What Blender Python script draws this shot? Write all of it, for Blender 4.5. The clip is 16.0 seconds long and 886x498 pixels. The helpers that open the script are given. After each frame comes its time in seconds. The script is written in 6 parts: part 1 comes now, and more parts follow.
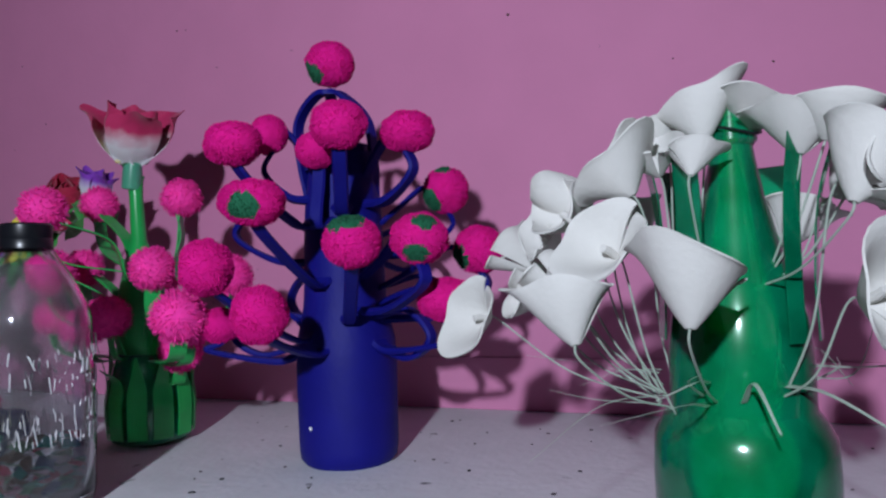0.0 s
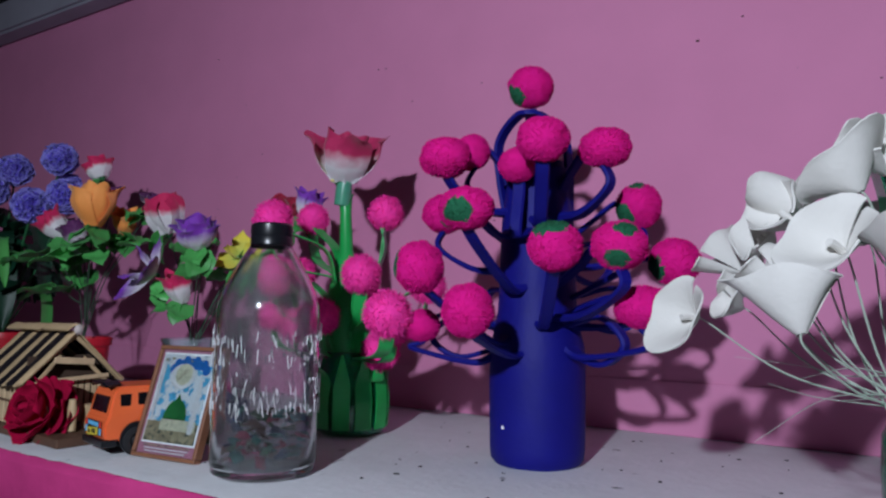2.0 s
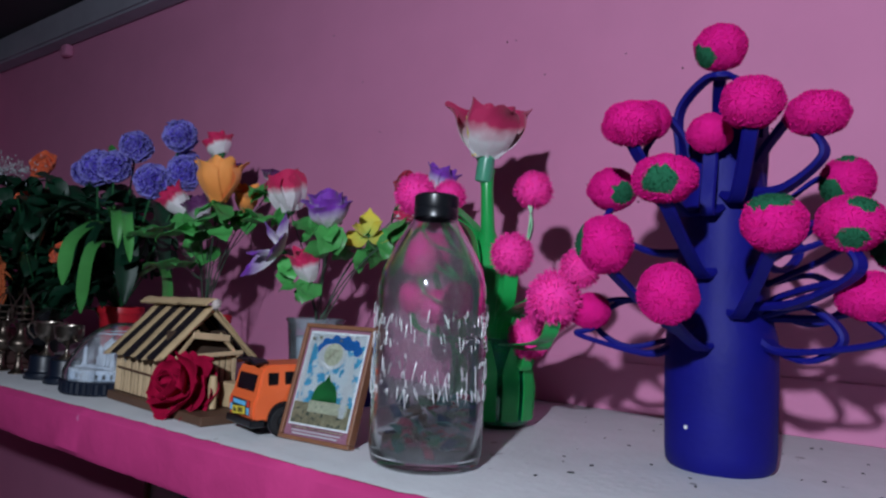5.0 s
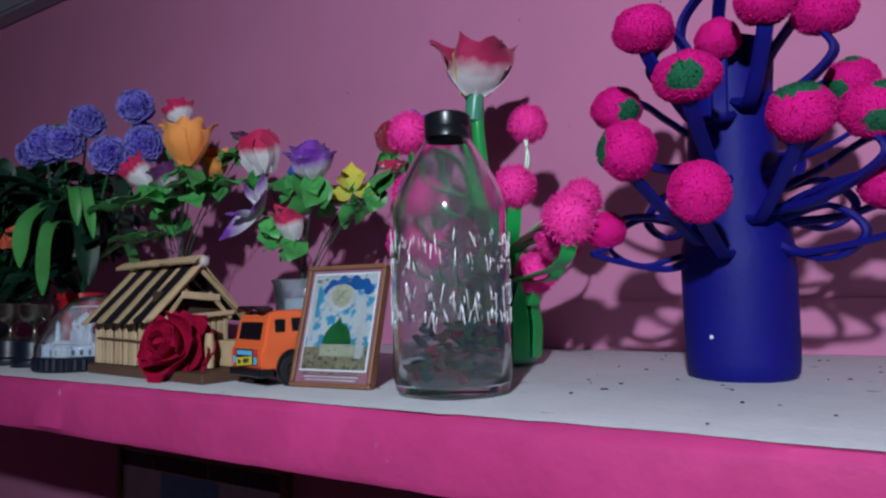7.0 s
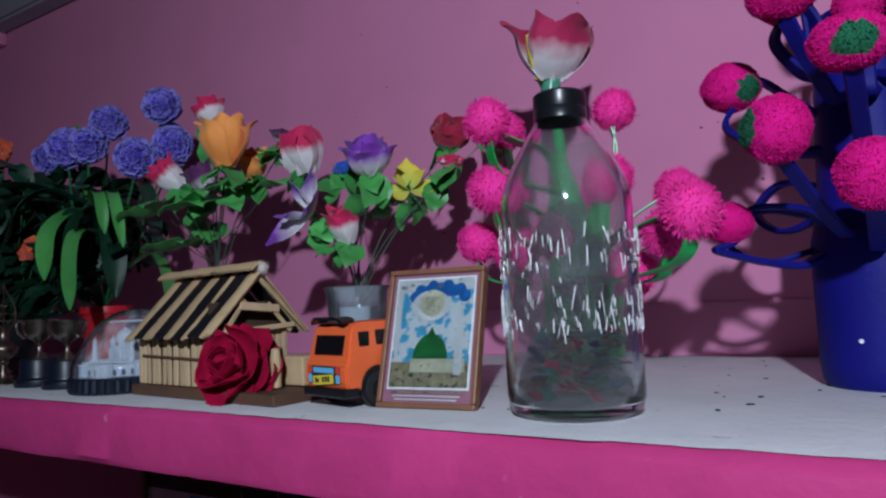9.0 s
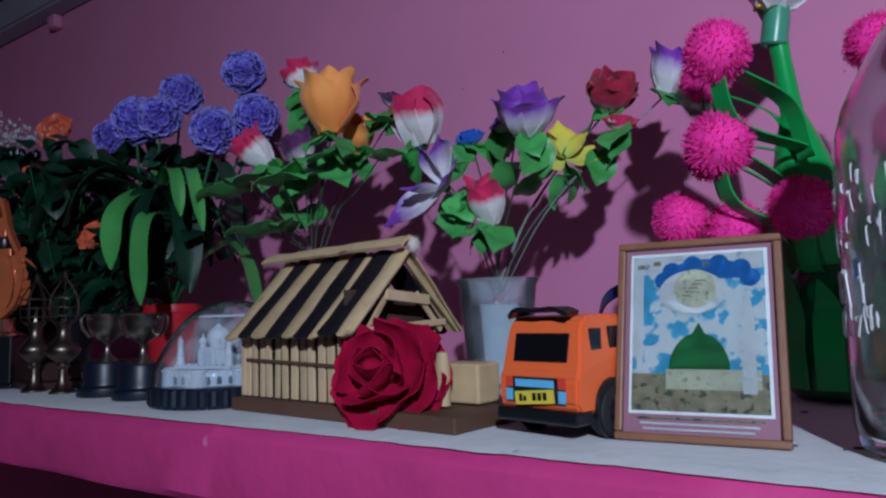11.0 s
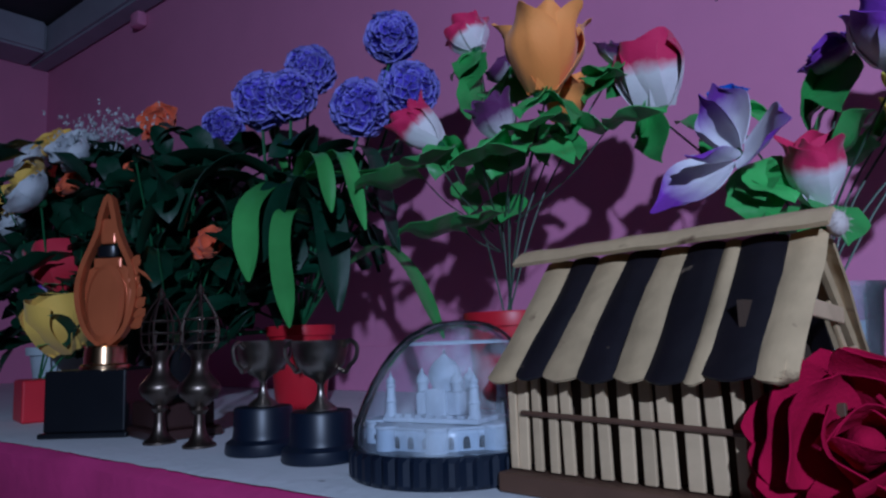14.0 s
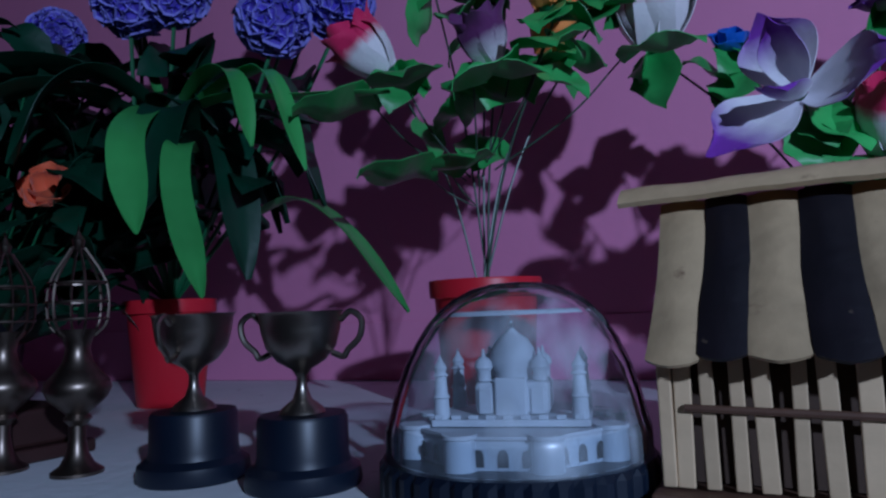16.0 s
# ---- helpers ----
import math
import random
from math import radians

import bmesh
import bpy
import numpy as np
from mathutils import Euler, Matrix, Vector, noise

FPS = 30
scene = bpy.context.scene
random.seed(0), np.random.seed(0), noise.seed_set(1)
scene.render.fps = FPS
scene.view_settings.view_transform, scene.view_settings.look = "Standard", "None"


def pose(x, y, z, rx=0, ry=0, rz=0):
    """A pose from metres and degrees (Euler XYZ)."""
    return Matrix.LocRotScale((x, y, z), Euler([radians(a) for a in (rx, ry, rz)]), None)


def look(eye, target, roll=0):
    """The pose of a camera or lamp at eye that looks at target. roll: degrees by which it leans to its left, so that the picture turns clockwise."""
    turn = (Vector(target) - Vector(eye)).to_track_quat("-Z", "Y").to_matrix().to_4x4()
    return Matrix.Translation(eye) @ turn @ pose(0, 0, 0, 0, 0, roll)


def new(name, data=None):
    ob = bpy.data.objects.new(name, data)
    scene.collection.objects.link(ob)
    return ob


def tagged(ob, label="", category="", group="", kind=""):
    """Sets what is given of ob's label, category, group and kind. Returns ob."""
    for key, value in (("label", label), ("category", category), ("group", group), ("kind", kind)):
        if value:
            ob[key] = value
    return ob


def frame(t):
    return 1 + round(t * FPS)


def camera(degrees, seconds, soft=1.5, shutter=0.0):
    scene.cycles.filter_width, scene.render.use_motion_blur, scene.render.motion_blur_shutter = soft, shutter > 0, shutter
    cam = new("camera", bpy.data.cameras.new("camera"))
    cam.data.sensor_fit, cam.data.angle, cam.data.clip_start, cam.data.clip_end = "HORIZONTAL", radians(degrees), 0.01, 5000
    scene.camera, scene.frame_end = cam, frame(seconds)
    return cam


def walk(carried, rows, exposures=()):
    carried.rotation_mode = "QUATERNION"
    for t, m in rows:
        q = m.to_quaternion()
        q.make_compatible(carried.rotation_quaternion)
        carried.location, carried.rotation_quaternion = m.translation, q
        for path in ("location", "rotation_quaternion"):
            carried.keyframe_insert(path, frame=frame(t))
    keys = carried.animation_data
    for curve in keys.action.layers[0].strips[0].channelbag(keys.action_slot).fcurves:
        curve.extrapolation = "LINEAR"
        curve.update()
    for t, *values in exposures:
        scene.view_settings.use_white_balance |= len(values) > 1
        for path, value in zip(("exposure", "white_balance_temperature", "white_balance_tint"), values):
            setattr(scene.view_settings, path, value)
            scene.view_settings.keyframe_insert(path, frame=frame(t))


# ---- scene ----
cam = camera(66.0, 16.0, soft=2.4)
PATH = [
    (0, (0.997, -1.012, 1.522), (0.356, 0.882, 1.57), -1.8),
    (0.5, (1.019, -1.038, 1.501), (0.275, 0.809, 1.683), -0.8),
    (1, (1.003, -1.058, 1.484), (0.125, 0.729, 1.674), 0.4),
    (1.5, (0.989, -1.065, 1.483), (0.04, 0.685, 1.673), 0.7),
    (2, (0.967, -1.072, 1.48), (-0.066, 0.631, 1.661), 0.9),
    (2.5, (0.93, -1.077, 1.478), (-0.187, 0.57, 1.674), 1.4),
    (3, (0.905, -1.07, 1.479), (-0.269, 0.538, 1.665), 0.9),
    (3.5, (0.887, -1.081, 1.474), (-0.333, 0.492, 1.664), 1.9),
    (3.7, (0.882, -1.086, 1.473), (-0.362, 0.469, 1.657), 2.2),
    (6, (0.79, -1.07, 1.436), (-0.318, 0.588, 1.58), 1.2),
    (6.5, (0.773, -1.076, 1.401), (-0.297, 0.606, 1.571), -1.3),
    (7, (0.754, -1.088, 1.396), (-0.309, 0.601, 1.529), -1.3),
    (7.5, (0.731, -1.101, 1.399), (-0.363, 0.572, 1.47), -1.6),
    (8, (0.713, -1.107, 1.401), (-0.374, 0.569, 1.507), -2.4),
    (10.5, (0.421, -0.986, 1.39), (-0.608, 0.721, 1.559), -2.0),
    (11, (0.376, -0.982, 1.384), (-0.743, 0.664, 1.578), -1.6),
    (11.5, (0.352, -0.994, 1.384), (-0.851, 0.594, 1.564), -1.0),
    (12, (0.313, -0.976, 1.383), (-0.933, 0.577, 1.567), -1.1),
    (12.5, (0.247, -0.942, 1.386), (-1.023, 0.586, 1.611), -0.5),
    (13, (0.187, -0.917, 1.394), (-1.056, 0.629, 1.652), -1.9),
    (13.5, (0.136, -0.913, 1.394), (-1.129, 0.615, 1.651), -1.6),
    (14, (0.075, -0.907, 1.396), (-1.146, 0.657, 1.646), -2.1),
    (14.5, (0.045, -0.908, 1.405), (-1.137, 0.687, 1.649), -2.1),
    (15, (0.016, -0.917, 1.402), (-1.131, 0.704, 1.641), -2.1),
    (15.5, (-0.063, -0.89, 1.404), (-1.021, 0.851, 1.627), -2.3),
    (16, (-0.138, -0.856, 1.393), (-0.862, 1.0, 1.571), -2.4),
]
walk(cam, [(t, look(eye, target, roll)) for t, eye, target, roll in PATH],
     [(0, -0.08, 6300, 12), (3.5, -0.04, 6350, 11), (7, 0.0, 6300, 10), (10.5, 0.0, 5950, 10), (12.5, -0.06, 5400, 13), (14.5, -0.1, 5000, 14), (16, -0.3, 4900, 12)])

# ---- world and light ----
world = bpy.data.worlds.new("room_air")
scene.world = world
world.use_nodes = True
world.node_tree.nodes["Background"].inputs[0].default_value = (0.35, 0.42, 0.6, 1)
world.node_tree.nodes["Background"].inputs[1].default_value = 0.018
BULB = Vector((0.92, -1.75, 1.92))
lamp_data = bpy.data.lights.new("bulb_light", "SPOT")
lamp_data.spot_size, lamp_data.spot_blend = radians(156), 0.9
lamp_data.energy, lamp_data.shadow_soft_size, lamp_data.color = 86.0, 0.025, (0.80, 0.88, 1.0)
lamp = new("bulb_light", lamp_data)
lamp.matrix_world = look(BULB, (0.45, -0.2, 1.25))


# ---- materials ----
def mat(name, col, rough=0.6, metal=0.0, var=0.15, scale=40.0, bump=0.0, bscale=None, trans=0.0, ior=1.45, island=0.0,
        spec=0.5, sheen=0.0, obj=0.0, sss=0.0, stain=None):
    m = bpy.data.materials.new(name)
    m.use_nodes = True
    nt = m.node_tree
    b = nt.nodes["Principled BSDF"]
    b.inputs["Roughness"].default_value, b.inputs["Metallic"].default_value = rough, metal
    b.inputs["Transmission Weight"].default_value, b.inputs["IOR"].default_value = trans, ior
    b.inputs["Specular IOR Level"].default_value = spec
    b.inputs["Sheen Weight"].default_value = sheen
    if sss:
        b.inputs["Subsurface Weight"].default_value, b.inputs["Subsurface Radius"].default_value = sss, (0.004, 0.004, 0.004)
    co = nt.nodes.new("ShaderNodeTexCoord")
    n1, n2 = nt.nodes.new("ShaderNodeTexNoise"), nt.nodes.new("ShaderNodeTexNoise")
    n1.inputs["Scale"].default_value, n1.inputs["Detail"].default_value = scale, 4
    n2.inputs["Scale"].default_value, n2.inputs["Detail"].default_value = scale * 0.13, 3
    for n in (n1, n2):
        nt.links.new(co.outputs["Object"], n.inputs["Vector"])
    add = nt.nodes.new("ShaderNodeMath")
    add.operation = "ADD"
    nt.links.new(n1.outputs["Fac"], add.inputs[0])
    nt.links.new(n2.outputs["Fac"], add.inputs[1])
    fac = add.outputs[0]
    for source, amount in ((("ShaderNodeNewGeometry", "Random Per Island"), island), (("ShaderNodeObjectInfo", "Random"), obj)):
        if amount:
            g = nt.nodes.new(source[0])
            k = nt.nodes.new("ShaderNodeMath")
            k.operation = "MULTIPLY_ADD"
            k.inputs[1].default_value = amount
            nt.links.new(g.outputs[source[1]], k.inputs[0])
            nt.links.new(fac, k.inputs[2])
            sub = nt.nodes.new("ShaderNodeMath")
            sub.operation = "SUBTRACT"
            sub.inputs[1].default_value = amount / 2
            nt.links.new(k.outputs[0], sub.inputs[0])
            fac = sub.outputs[0]
    ramp = nt.nodes.new("ShaderNodeValToRGB")
    ramp.color_ramp.elements[0].position, ramp.color_ramp.elements[1].position = 0.25, 0.75
    half = nt.nodes.new("ShaderNodeMath")
    half.operation = "MULTIPLY"
    half.inputs[1].default_value = 0.5
    nt.links.new(fac, half.inputs[0])
    nt.links.new(half.outputs[0], ramp.inputs[0])
    ramp.color_ramp.elements[0].color = (*[c * (1 - var) for c in col], 1)
    ramp.color_ramp.elements[1].color = (*[min(1, c * (1 + var)) for c in col], 1)
    out = ramp.outputs[0]
    if stain:
        n3 = nt.nodes.new("ShaderNodeTexNoise")
        n3.inputs["Scale"].default_value, n3.inputs["Detail"].default_value = stain[1], 6
        nt.links.new(co.outputs["Object"], n3.inputs["Vector"])
        r3 = nt.nodes.new("ShaderNodeValToRGB")
        r3.color_ramp.elements[0].position, r3.color_ramp.elements[1].position = stain[2], stain[2] + 0.06
        nt.links.new(n3.outputs["Fac"], r3.inputs[0])
        mix = nt.nodes.new("ShaderNodeMix")
        mix.data_type = "RGBA"
        nt.links.new(r3.outputs[0], mix.inputs[0])
        nt.links.new(out, mix.inputs[6])
        mix.inputs[7].default_value = (*stain[0], 1)
        out = mix.outputs[2]
    nt.links.new(out, b.inputs["Base Color"])
    if bump:
        bn = nt.nodes.new("ShaderNodeTexNoise")
        bn.inputs["Scale"].default_value, bn.inputs["Detail"].default_value = bscale or scale * 2, 5
        nt.links.new(co.outputs["Object"], bn.inputs["Vector"])
        bp = nt.nodes.new("ShaderNodeBump")
        bp.inputs["Strength"].default_value, bp.inputs["Distance"].default_value = bump, 0.002
        nt.links.new(bn.outputs["Fac"], bp.inputs["Height"])
        nt.links.new(bp.outputs[0], b.inputs["Normal"])
    return m


def petal_mat(name, low, high, at=0.5, soft=0.2):
    """Cloth petal dyed from a pale foot to a coloured tip."""
    m = bpy.data.materials.new(name)
    m.use_nodes = True
    nt = m.node_tree
    b = nt.nodes["Principled BSDF"]
    b.inputs["Roughness"].default_value = 0.75
    b.inputs["Sheen Weight"].default_value = 0.2
    co = nt.nodes.new("ShaderNodeTexCoord")
    sep = nt.nodes.new("ShaderNodeSeparateXYZ")
    nt.links.new(co.outputs["Generated"], sep.inputs[0])
    n = nt.nodes.new("ShaderNodeTexNoise")
    n.inputs["Scale"].default_value, n.inputs["Detail"].default_value = 60, 4
    nt.links.new(co.outputs["Object"], n.inputs["Vector"])
    k = nt.nodes.new("ShaderNodeMath")
    k.operation = "MULTIPLY_ADD"
    k.inputs[1].default_value = 0.25
    nt.links.new(n.outputs["Fac"], k.inputs[0])
    nt.links.new(sep.outputs[2], k.inputs[2])
    r = nt.nodes.new("ShaderNodeValToRGB")
    r.color_ramp.elements[0].position, r.color_ramp.elements[1].position = at - soft + 0.12, at + soft + 0.12
    r.color_ramp.elements[0].color, r.color_ramp.elements[1].color = (*low, 1), (*high, 1)
    nt.links.new(k.outputs[0], r.inputs[0])
    nt.links.new(r.outputs[0], b.inputs["Base Color"])
    bp = nt.nodes.new("ShaderNodeBump")
    bp.inputs["Strength"].default_value, bp.inputs["Distance"].default_value = 0.3, 0.001
    n2 = nt.nodes.new("ShaderNodeTexNoise")
    n2.inputs["Scale"].default_value = 300
    nt.links.new(co.outputs["Object"], n2.inputs["Vector"])
    nt.links.new(n2.outputs["Fac"], bp.inputs["Height"])
    nt.links.new(bp.outputs[0], b.inputs["Normal"])
    return m


def thin(name, tint, body, cover, gloss=0.5, rough=0.06, glare_streaks=False):
    """A thin clear plastic sheet: tinted light passes, a little is scattered, the edge shines."""
    m = bpy.data.materials.new(name)
    m.use_nodes = True
    nt = m.node_tree
    out = nt.nodes["Material Output"]
    b = nt.nodes["Principled BSDF"]
    b.inputs["Roughness"].default_value = 0.25
    b.inputs["Base Color"].default_value = (*body, 1)
    clear = nt.nodes.new("ShaderNodeBsdfTransparent")
    clear.inputs[0].default_value = (*tint, 1)
    n = nt.nodes.new("ShaderNodeTexNoise")
    n.inputs["Scale"].default_value = 28
    co = nt.nodes.new("ShaderNodeTexCoord")
    nt.links.new(co.outputs["Object"], n.inputs["Vector"])
    k = nt.nodes.new("ShaderNodeMath")
    k.operation = "MULTIPLY"
    k.inputs[1].default_value = cover * 2
    source = n.outputs["Fac"]
    # Upright pale patches in the cover imitate reflections and haze.
    if glare_streaks:
        squash = nt.nodes.new("ShaderNodeMapping")
        squash.inputs["Scale"].default_value = (1.6, 1.6, 0.35)
        nt.links.new(co.outputs["Object"], squash.inputs["Vector"])
        nt.links.new(squash.outputs[0], n.inputs["Vector"])
        sharp = nt.nodes.new("ShaderNodeValToRGB")
        sharp.color_ramp.elements[0].position, sharp.color_ramp.elements[1].position = 0.50, 0.72
        sharp.color_ramp.elements[0].color = (0.12, 0.12, 0.12, 1)
        nt.links.new(source, sharp.inputs[0])
        source = sharp.outputs[0]
    nt.links.new(source, k.inputs[0])
    mix = nt.nodes.new("ShaderNodeMixShader")
    nt.links.new(k.outputs[0], mix.inputs[0])
    nt.links.new(clear.outputs[0], mix.inputs[1])
    nt.links.new(b.outputs[0], mix.inputs[2])
    shine = nt.nodes.new("ShaderNodeBsdfGlossy")
    shine.inputs["Roughness"].default_value = rough
    bp = nt.nodes.new("ShaderNodeBump")
    bp.inputs["Strength"].default_value, bp.inputs["Distance"].default_value = 0.25, 0.002
    nt.links.new(n.outputs["Fac"], bp.inputs["Height"])
    nt.links.new(bp.outputs[0], shine.inputs["Normal"])
    lw = nt.nodes.new("ShaderNodeLayerWeight")
    lw.inputs[0].default_value = gloss
    mix2 = nt.nodes.new("ShaderNodeMixShader")
    nt.links.new(lw.outputs["Fresnel"], mix2.inputs[0])
    nt.links.new(mix.outputs[0], mix2.inputs[1])
    nt.links.new(shine.outputs[0], mix2.inputs[2])
    nt.links.new(mix2.outputs[0], out.inputs[0])
    return m


# Dome plastic with its reflected streaks put into the cover.
DOME_PLASTIC = thin("clear_plastic", (0.95, 0.97, 0.99), (0.80, 0.86, 0.92), 0.13, 0.05, 0.06, True)
PANE = thin("picture_glass", (0.98, 0.98, 0.98), (0.5, 0.5, 0.5), 0.004, 0.03)
PET_GREEN = thin("green_bottle_plastic", (0.12, 0.82, 0.48), (0.004, 0.50, 0.23), 0.25, 0.40, 0.10)
# Greyish cover that puts the bottle's pale haze into a colour.
HAZE_FILM = thin("glass_haze_film", (0.90, 0.90, 0.91), (0.62, 0.60, 0.62), 0.13, 0.05, 0.2)
PINK_WALL = mat("pink_wall_paint", (0.66, 0.235, 0.415), 0.75, var=0.07, scale=9, bump=0.35, bscale=45)
SHELF_TOP = mat("worn_white_cement", (0.68, 0.69, 0.71), 0.7, var=0.10, scale=22, bump=0.5, bscale=90, stain=((0.2, 0.19, 0.2), 34, 0.69))
MAGENTA = mat("magenta_gloss_paint", (0.60, 0.050, 0.22), 0.5, var=0.16, scale=26, bump=0.5, bscale=60, stain=((0.70, 0.20, 0.42), 30, 0.73))
CEIL = mat("dark_boards", (0.035, 0.035, 0.045), 0.8, var=0.3, scale=6, bump=0.3)
GREYBEAM = mat("grey_painted_timber", (0.30, 0.30, 0.36), 0.7, var=0.2, scale=12, bump=0.3)
FLOOR = mat("dark_unseen_floor", (0.09, 0.085, 0.08), 0.7, var=0.2, scale=8, bump=0.3)
BLUE = mat("ultramarine_paint", (0.004, 0.004, 0.17), 0.6, spec=0.3, var=0.18, scale=30, bump=0.25, bscale=120)
YARN_PINK = mat("magenta_yarn", (0.64, 0.010, 0.22), 0.95, var=0.12, scale=120, island=0.18, spec=0.1)
YARN_LIGHT = mat("bright_pink_yarn", (0.84, 0.045, 0.34), 0.95, var=0.18, scale=120, island=0.4, spec=0.1)
YARN_GREEN = mat("dark_green_yarn", (0.008, 0.10, 0.045), 0.9, var=0.3, scale=120, island=0.6)
GLASS = mat("clear_glass", (0.93, 0.95, 0.96), 0.06, var=0.01, trans=1.0, ior=1.45)
STRIP_GREEN = mat("green_plastic_strip", (0.02, 0.42, 0.09), 0.3, var=0.2, scale=40, trans=0.15, bump=0.1)
BLACK = mat("black_plastic", (0.008, 0.009, 0.012), 0.3, var=0.2)
RUBBER = mat("black_rubber", (0.012, 0.012, 0.014), 0.7, var=0.2)
NAVY = mat("dark_lacquered_wood", (0.005, 0.009, 0.020), 0.4, var=0.3, scale=30)
BROWNBASE = mat("dark_brown_wood", (0.035, 0.014, 0.012), 0.45, var=0.3, scale=30)
FOAM = mat("white_foam_sheet", (0.62, 0.605, 0.57), 0.85, var=0.05, scale=60, bump=0.2, bscale=250, sss=0.15)
WIRE = mat("clear_plastic_stem", (0.46, 0.54, 0.46), 0.35, var=0.2, trans=0.3)
STEM = mat("green_stem", (0.025, 0.13, 0.05), 0.5, var=0.3)
LEAF = mat("green_cloth_leaf", (0.08, 0.38, 0.09), 0.42, var=0.35, scale=35, obj=0.7, bump=0.25, bscale=120)
# Near-black green: dark leaves, with shade among them partly in the colour.
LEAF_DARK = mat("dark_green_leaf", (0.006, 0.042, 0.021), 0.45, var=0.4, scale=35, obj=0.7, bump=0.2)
STRAP = mat("glossy_strap_leaf", (0.07, 0.29, 0.07), 0.32, var=0.3, scale=25, obj=0.4)
BAMBOO = mat("split_bamboo", (0.50, 0.36, 0.20), 0.6, var=0.25, scale=55, obj=0.6, bump=0.3, stain=((0.16, 0.09, 0.05), 40, 0.68))
CHAR = mat("charred_bamboo", (0.008, 0.006, 0.009), 0.55, var=0.4, scale=45, obj=0.5, bump=0.3, stain=((0.25, 0.18, 0.12), 45, 0.70))
STICK = mat("bamboo_stick", (0.58, 0.42, 0.25), 0.6, var=0.2, scale=60, obj=0.7, bump=0.2)
HUTBASE = mat("brown_board", (0.10, 0.05, 0.03), 0.6, var=0.3, scale=40, bump=0.2)
# Dark brown: inner shade painted in the hut, own colour of soil and specks.
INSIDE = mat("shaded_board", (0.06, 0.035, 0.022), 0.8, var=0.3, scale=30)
FELT = mat("crimson_velvet", (0.36, 0.004, 0.040), 0.95, var=0.25, scale=80, spec=0.1, bump=0.3, bscale=500)
ORANGE_P = mat("orange_toy_plastic", (0.85, 0.145, 0.04), 0.35, var=0.05, scale=20)
GLASS_BLACK = mat("black_window_plastic", (0.006, 0.006, 0.008), 0.15, var=0.1)
YELLOW = mat("yellow_sticker", (0.75, 0.60, 0.06), 0.4, var=0.08)
SKYBLUE = mat("light_blue_sticker", (0.14, 0.50, 0.80), 0.4, var=0.2, scale=60)
RED_S = mat("red_sticker", (0.75, 0.06, 0.04), 0.4, var=0.08)
WHITE_S = mat("white_plastic", (0.80, 0.80, 0.80), 0.4, var=0.04)
INK = mat("black_print", (0.01, 0.01, 0.012), 0.5, var=0.1)
WOOD = mat("brown_frame_wood", (0.22, 0.095, 0.05), 0.45, var=0.3, scale=60, bump=0.2)
MAROON = mat("mauve_mount", (0.30, 0.13, 0.19), 0.5, var=0.1)
PAPER = mat("pale_print", (0.72, 0.78, 0.82), 0.3, var=0.25, scale=70, stain=((0.30, 0.42, 0.5), 120, 0.6))
PICSKY = mat("printed_sky", (0.10, 0.52, 0.78), 0.3, var=0.3, scale=70, stain=((0.74, 0.83, 0.86), 75, 0.45))
PICBLUE = mat("printed_blue", (0.02, 0.17, 0.55), 0.3, var=0.3, scale=90)
PICGREEN = mat("printed_green", (0.015, 0.16, 0.04), 0.3, var=0.25, scale=70)
PICCREAM = mat("printed_cream", (0.62, 0.66, 0.50), 0.3, var=0.2, scale=160, stain=((0.36, 0.44, 0.30), 260, 0.58))
PICSAND = mat("printed_sand", (0.36, 0.34, 0.22), 0.3, var=0.5, scale=140, stain=((0.10, 0.13, 0.10), 210, 0.56))
PICWHITE = mat("printed_white", (0.72, 0.78, 0.80), 0.3, var=0.15, scale=150)
MODEL = mat("white_resin", (0.58, 0.61, 0.66), 0.6, var=0.06)
PEWTER = mat("tarnished_pewter", (0.30, 0.26, 0.22), 0.35, metal=1.0, var=0.3, scale=45)
BRASS = mat("old_brass", (0.17, 0.135, 0.11), 0.38, metal=1.0, var=0.35, scale=60)
COPPER = mat("copper_lacquer", (0.50, 0.13, 0.05), 0.25, metal=0.25, var=0.2, scale=40)
GOLD = mat("gold_foil", (0.80, 0.50, 0.28), 0.22, metal=1.0, var=0.15)
REDPOT = mat("red_plastic_pot", (0.55, 0.015, 0.03), 0.4, var=0.12, scale=20)
CUPPLASTIC = thin("frosted_cup_plastic", (0.93, 0.95, 0.97), (0.62, 0.70, 0.76), 0.16, 0.25, 0.1)
PALEPOT = mat("pale_blue_pot", (0.50, 0.58, 0.62), 0.5, var=0.08)
P_PINK = petal_mat("pink_white_petal", (0.80, 0.76, 0.78), (0.62, 0.01, 0.10), 0.56, 0.10)
P_PURPLE = petal_mat("purple_white_petal", (0.80, 0.77, 0.83), (0.20, 0.03, 0.42), 0.55, 0.22)
P_ORANGE = petal_mat("orange_petal", (0.95, 0.31, 0.06), (0.97, 0.36, 0.08), 0.5, 0.3)
P_YELLOW = petal_mat("yellow_petal", (0.55, 0.60, 0.10), (0.80, 0.66, 0.06), 0.4, 0.3)
P_GOLD = petal_mat("gold_petal", (0.82, 0.55, 0.10), (0.85, 0.55, 0.09), 0.4, 0.3)
P_RED = petal_mat("red_petal", (0.55, 0.01, 0.03), (0.58, 0.015, 0.05), 0.4, 0.3)
P_ROSE = petal_mat("crimson_white_petal", (0.75, 0.70, 0.70), (0.42, 0.008, 0.05), 0.25, 0.2)
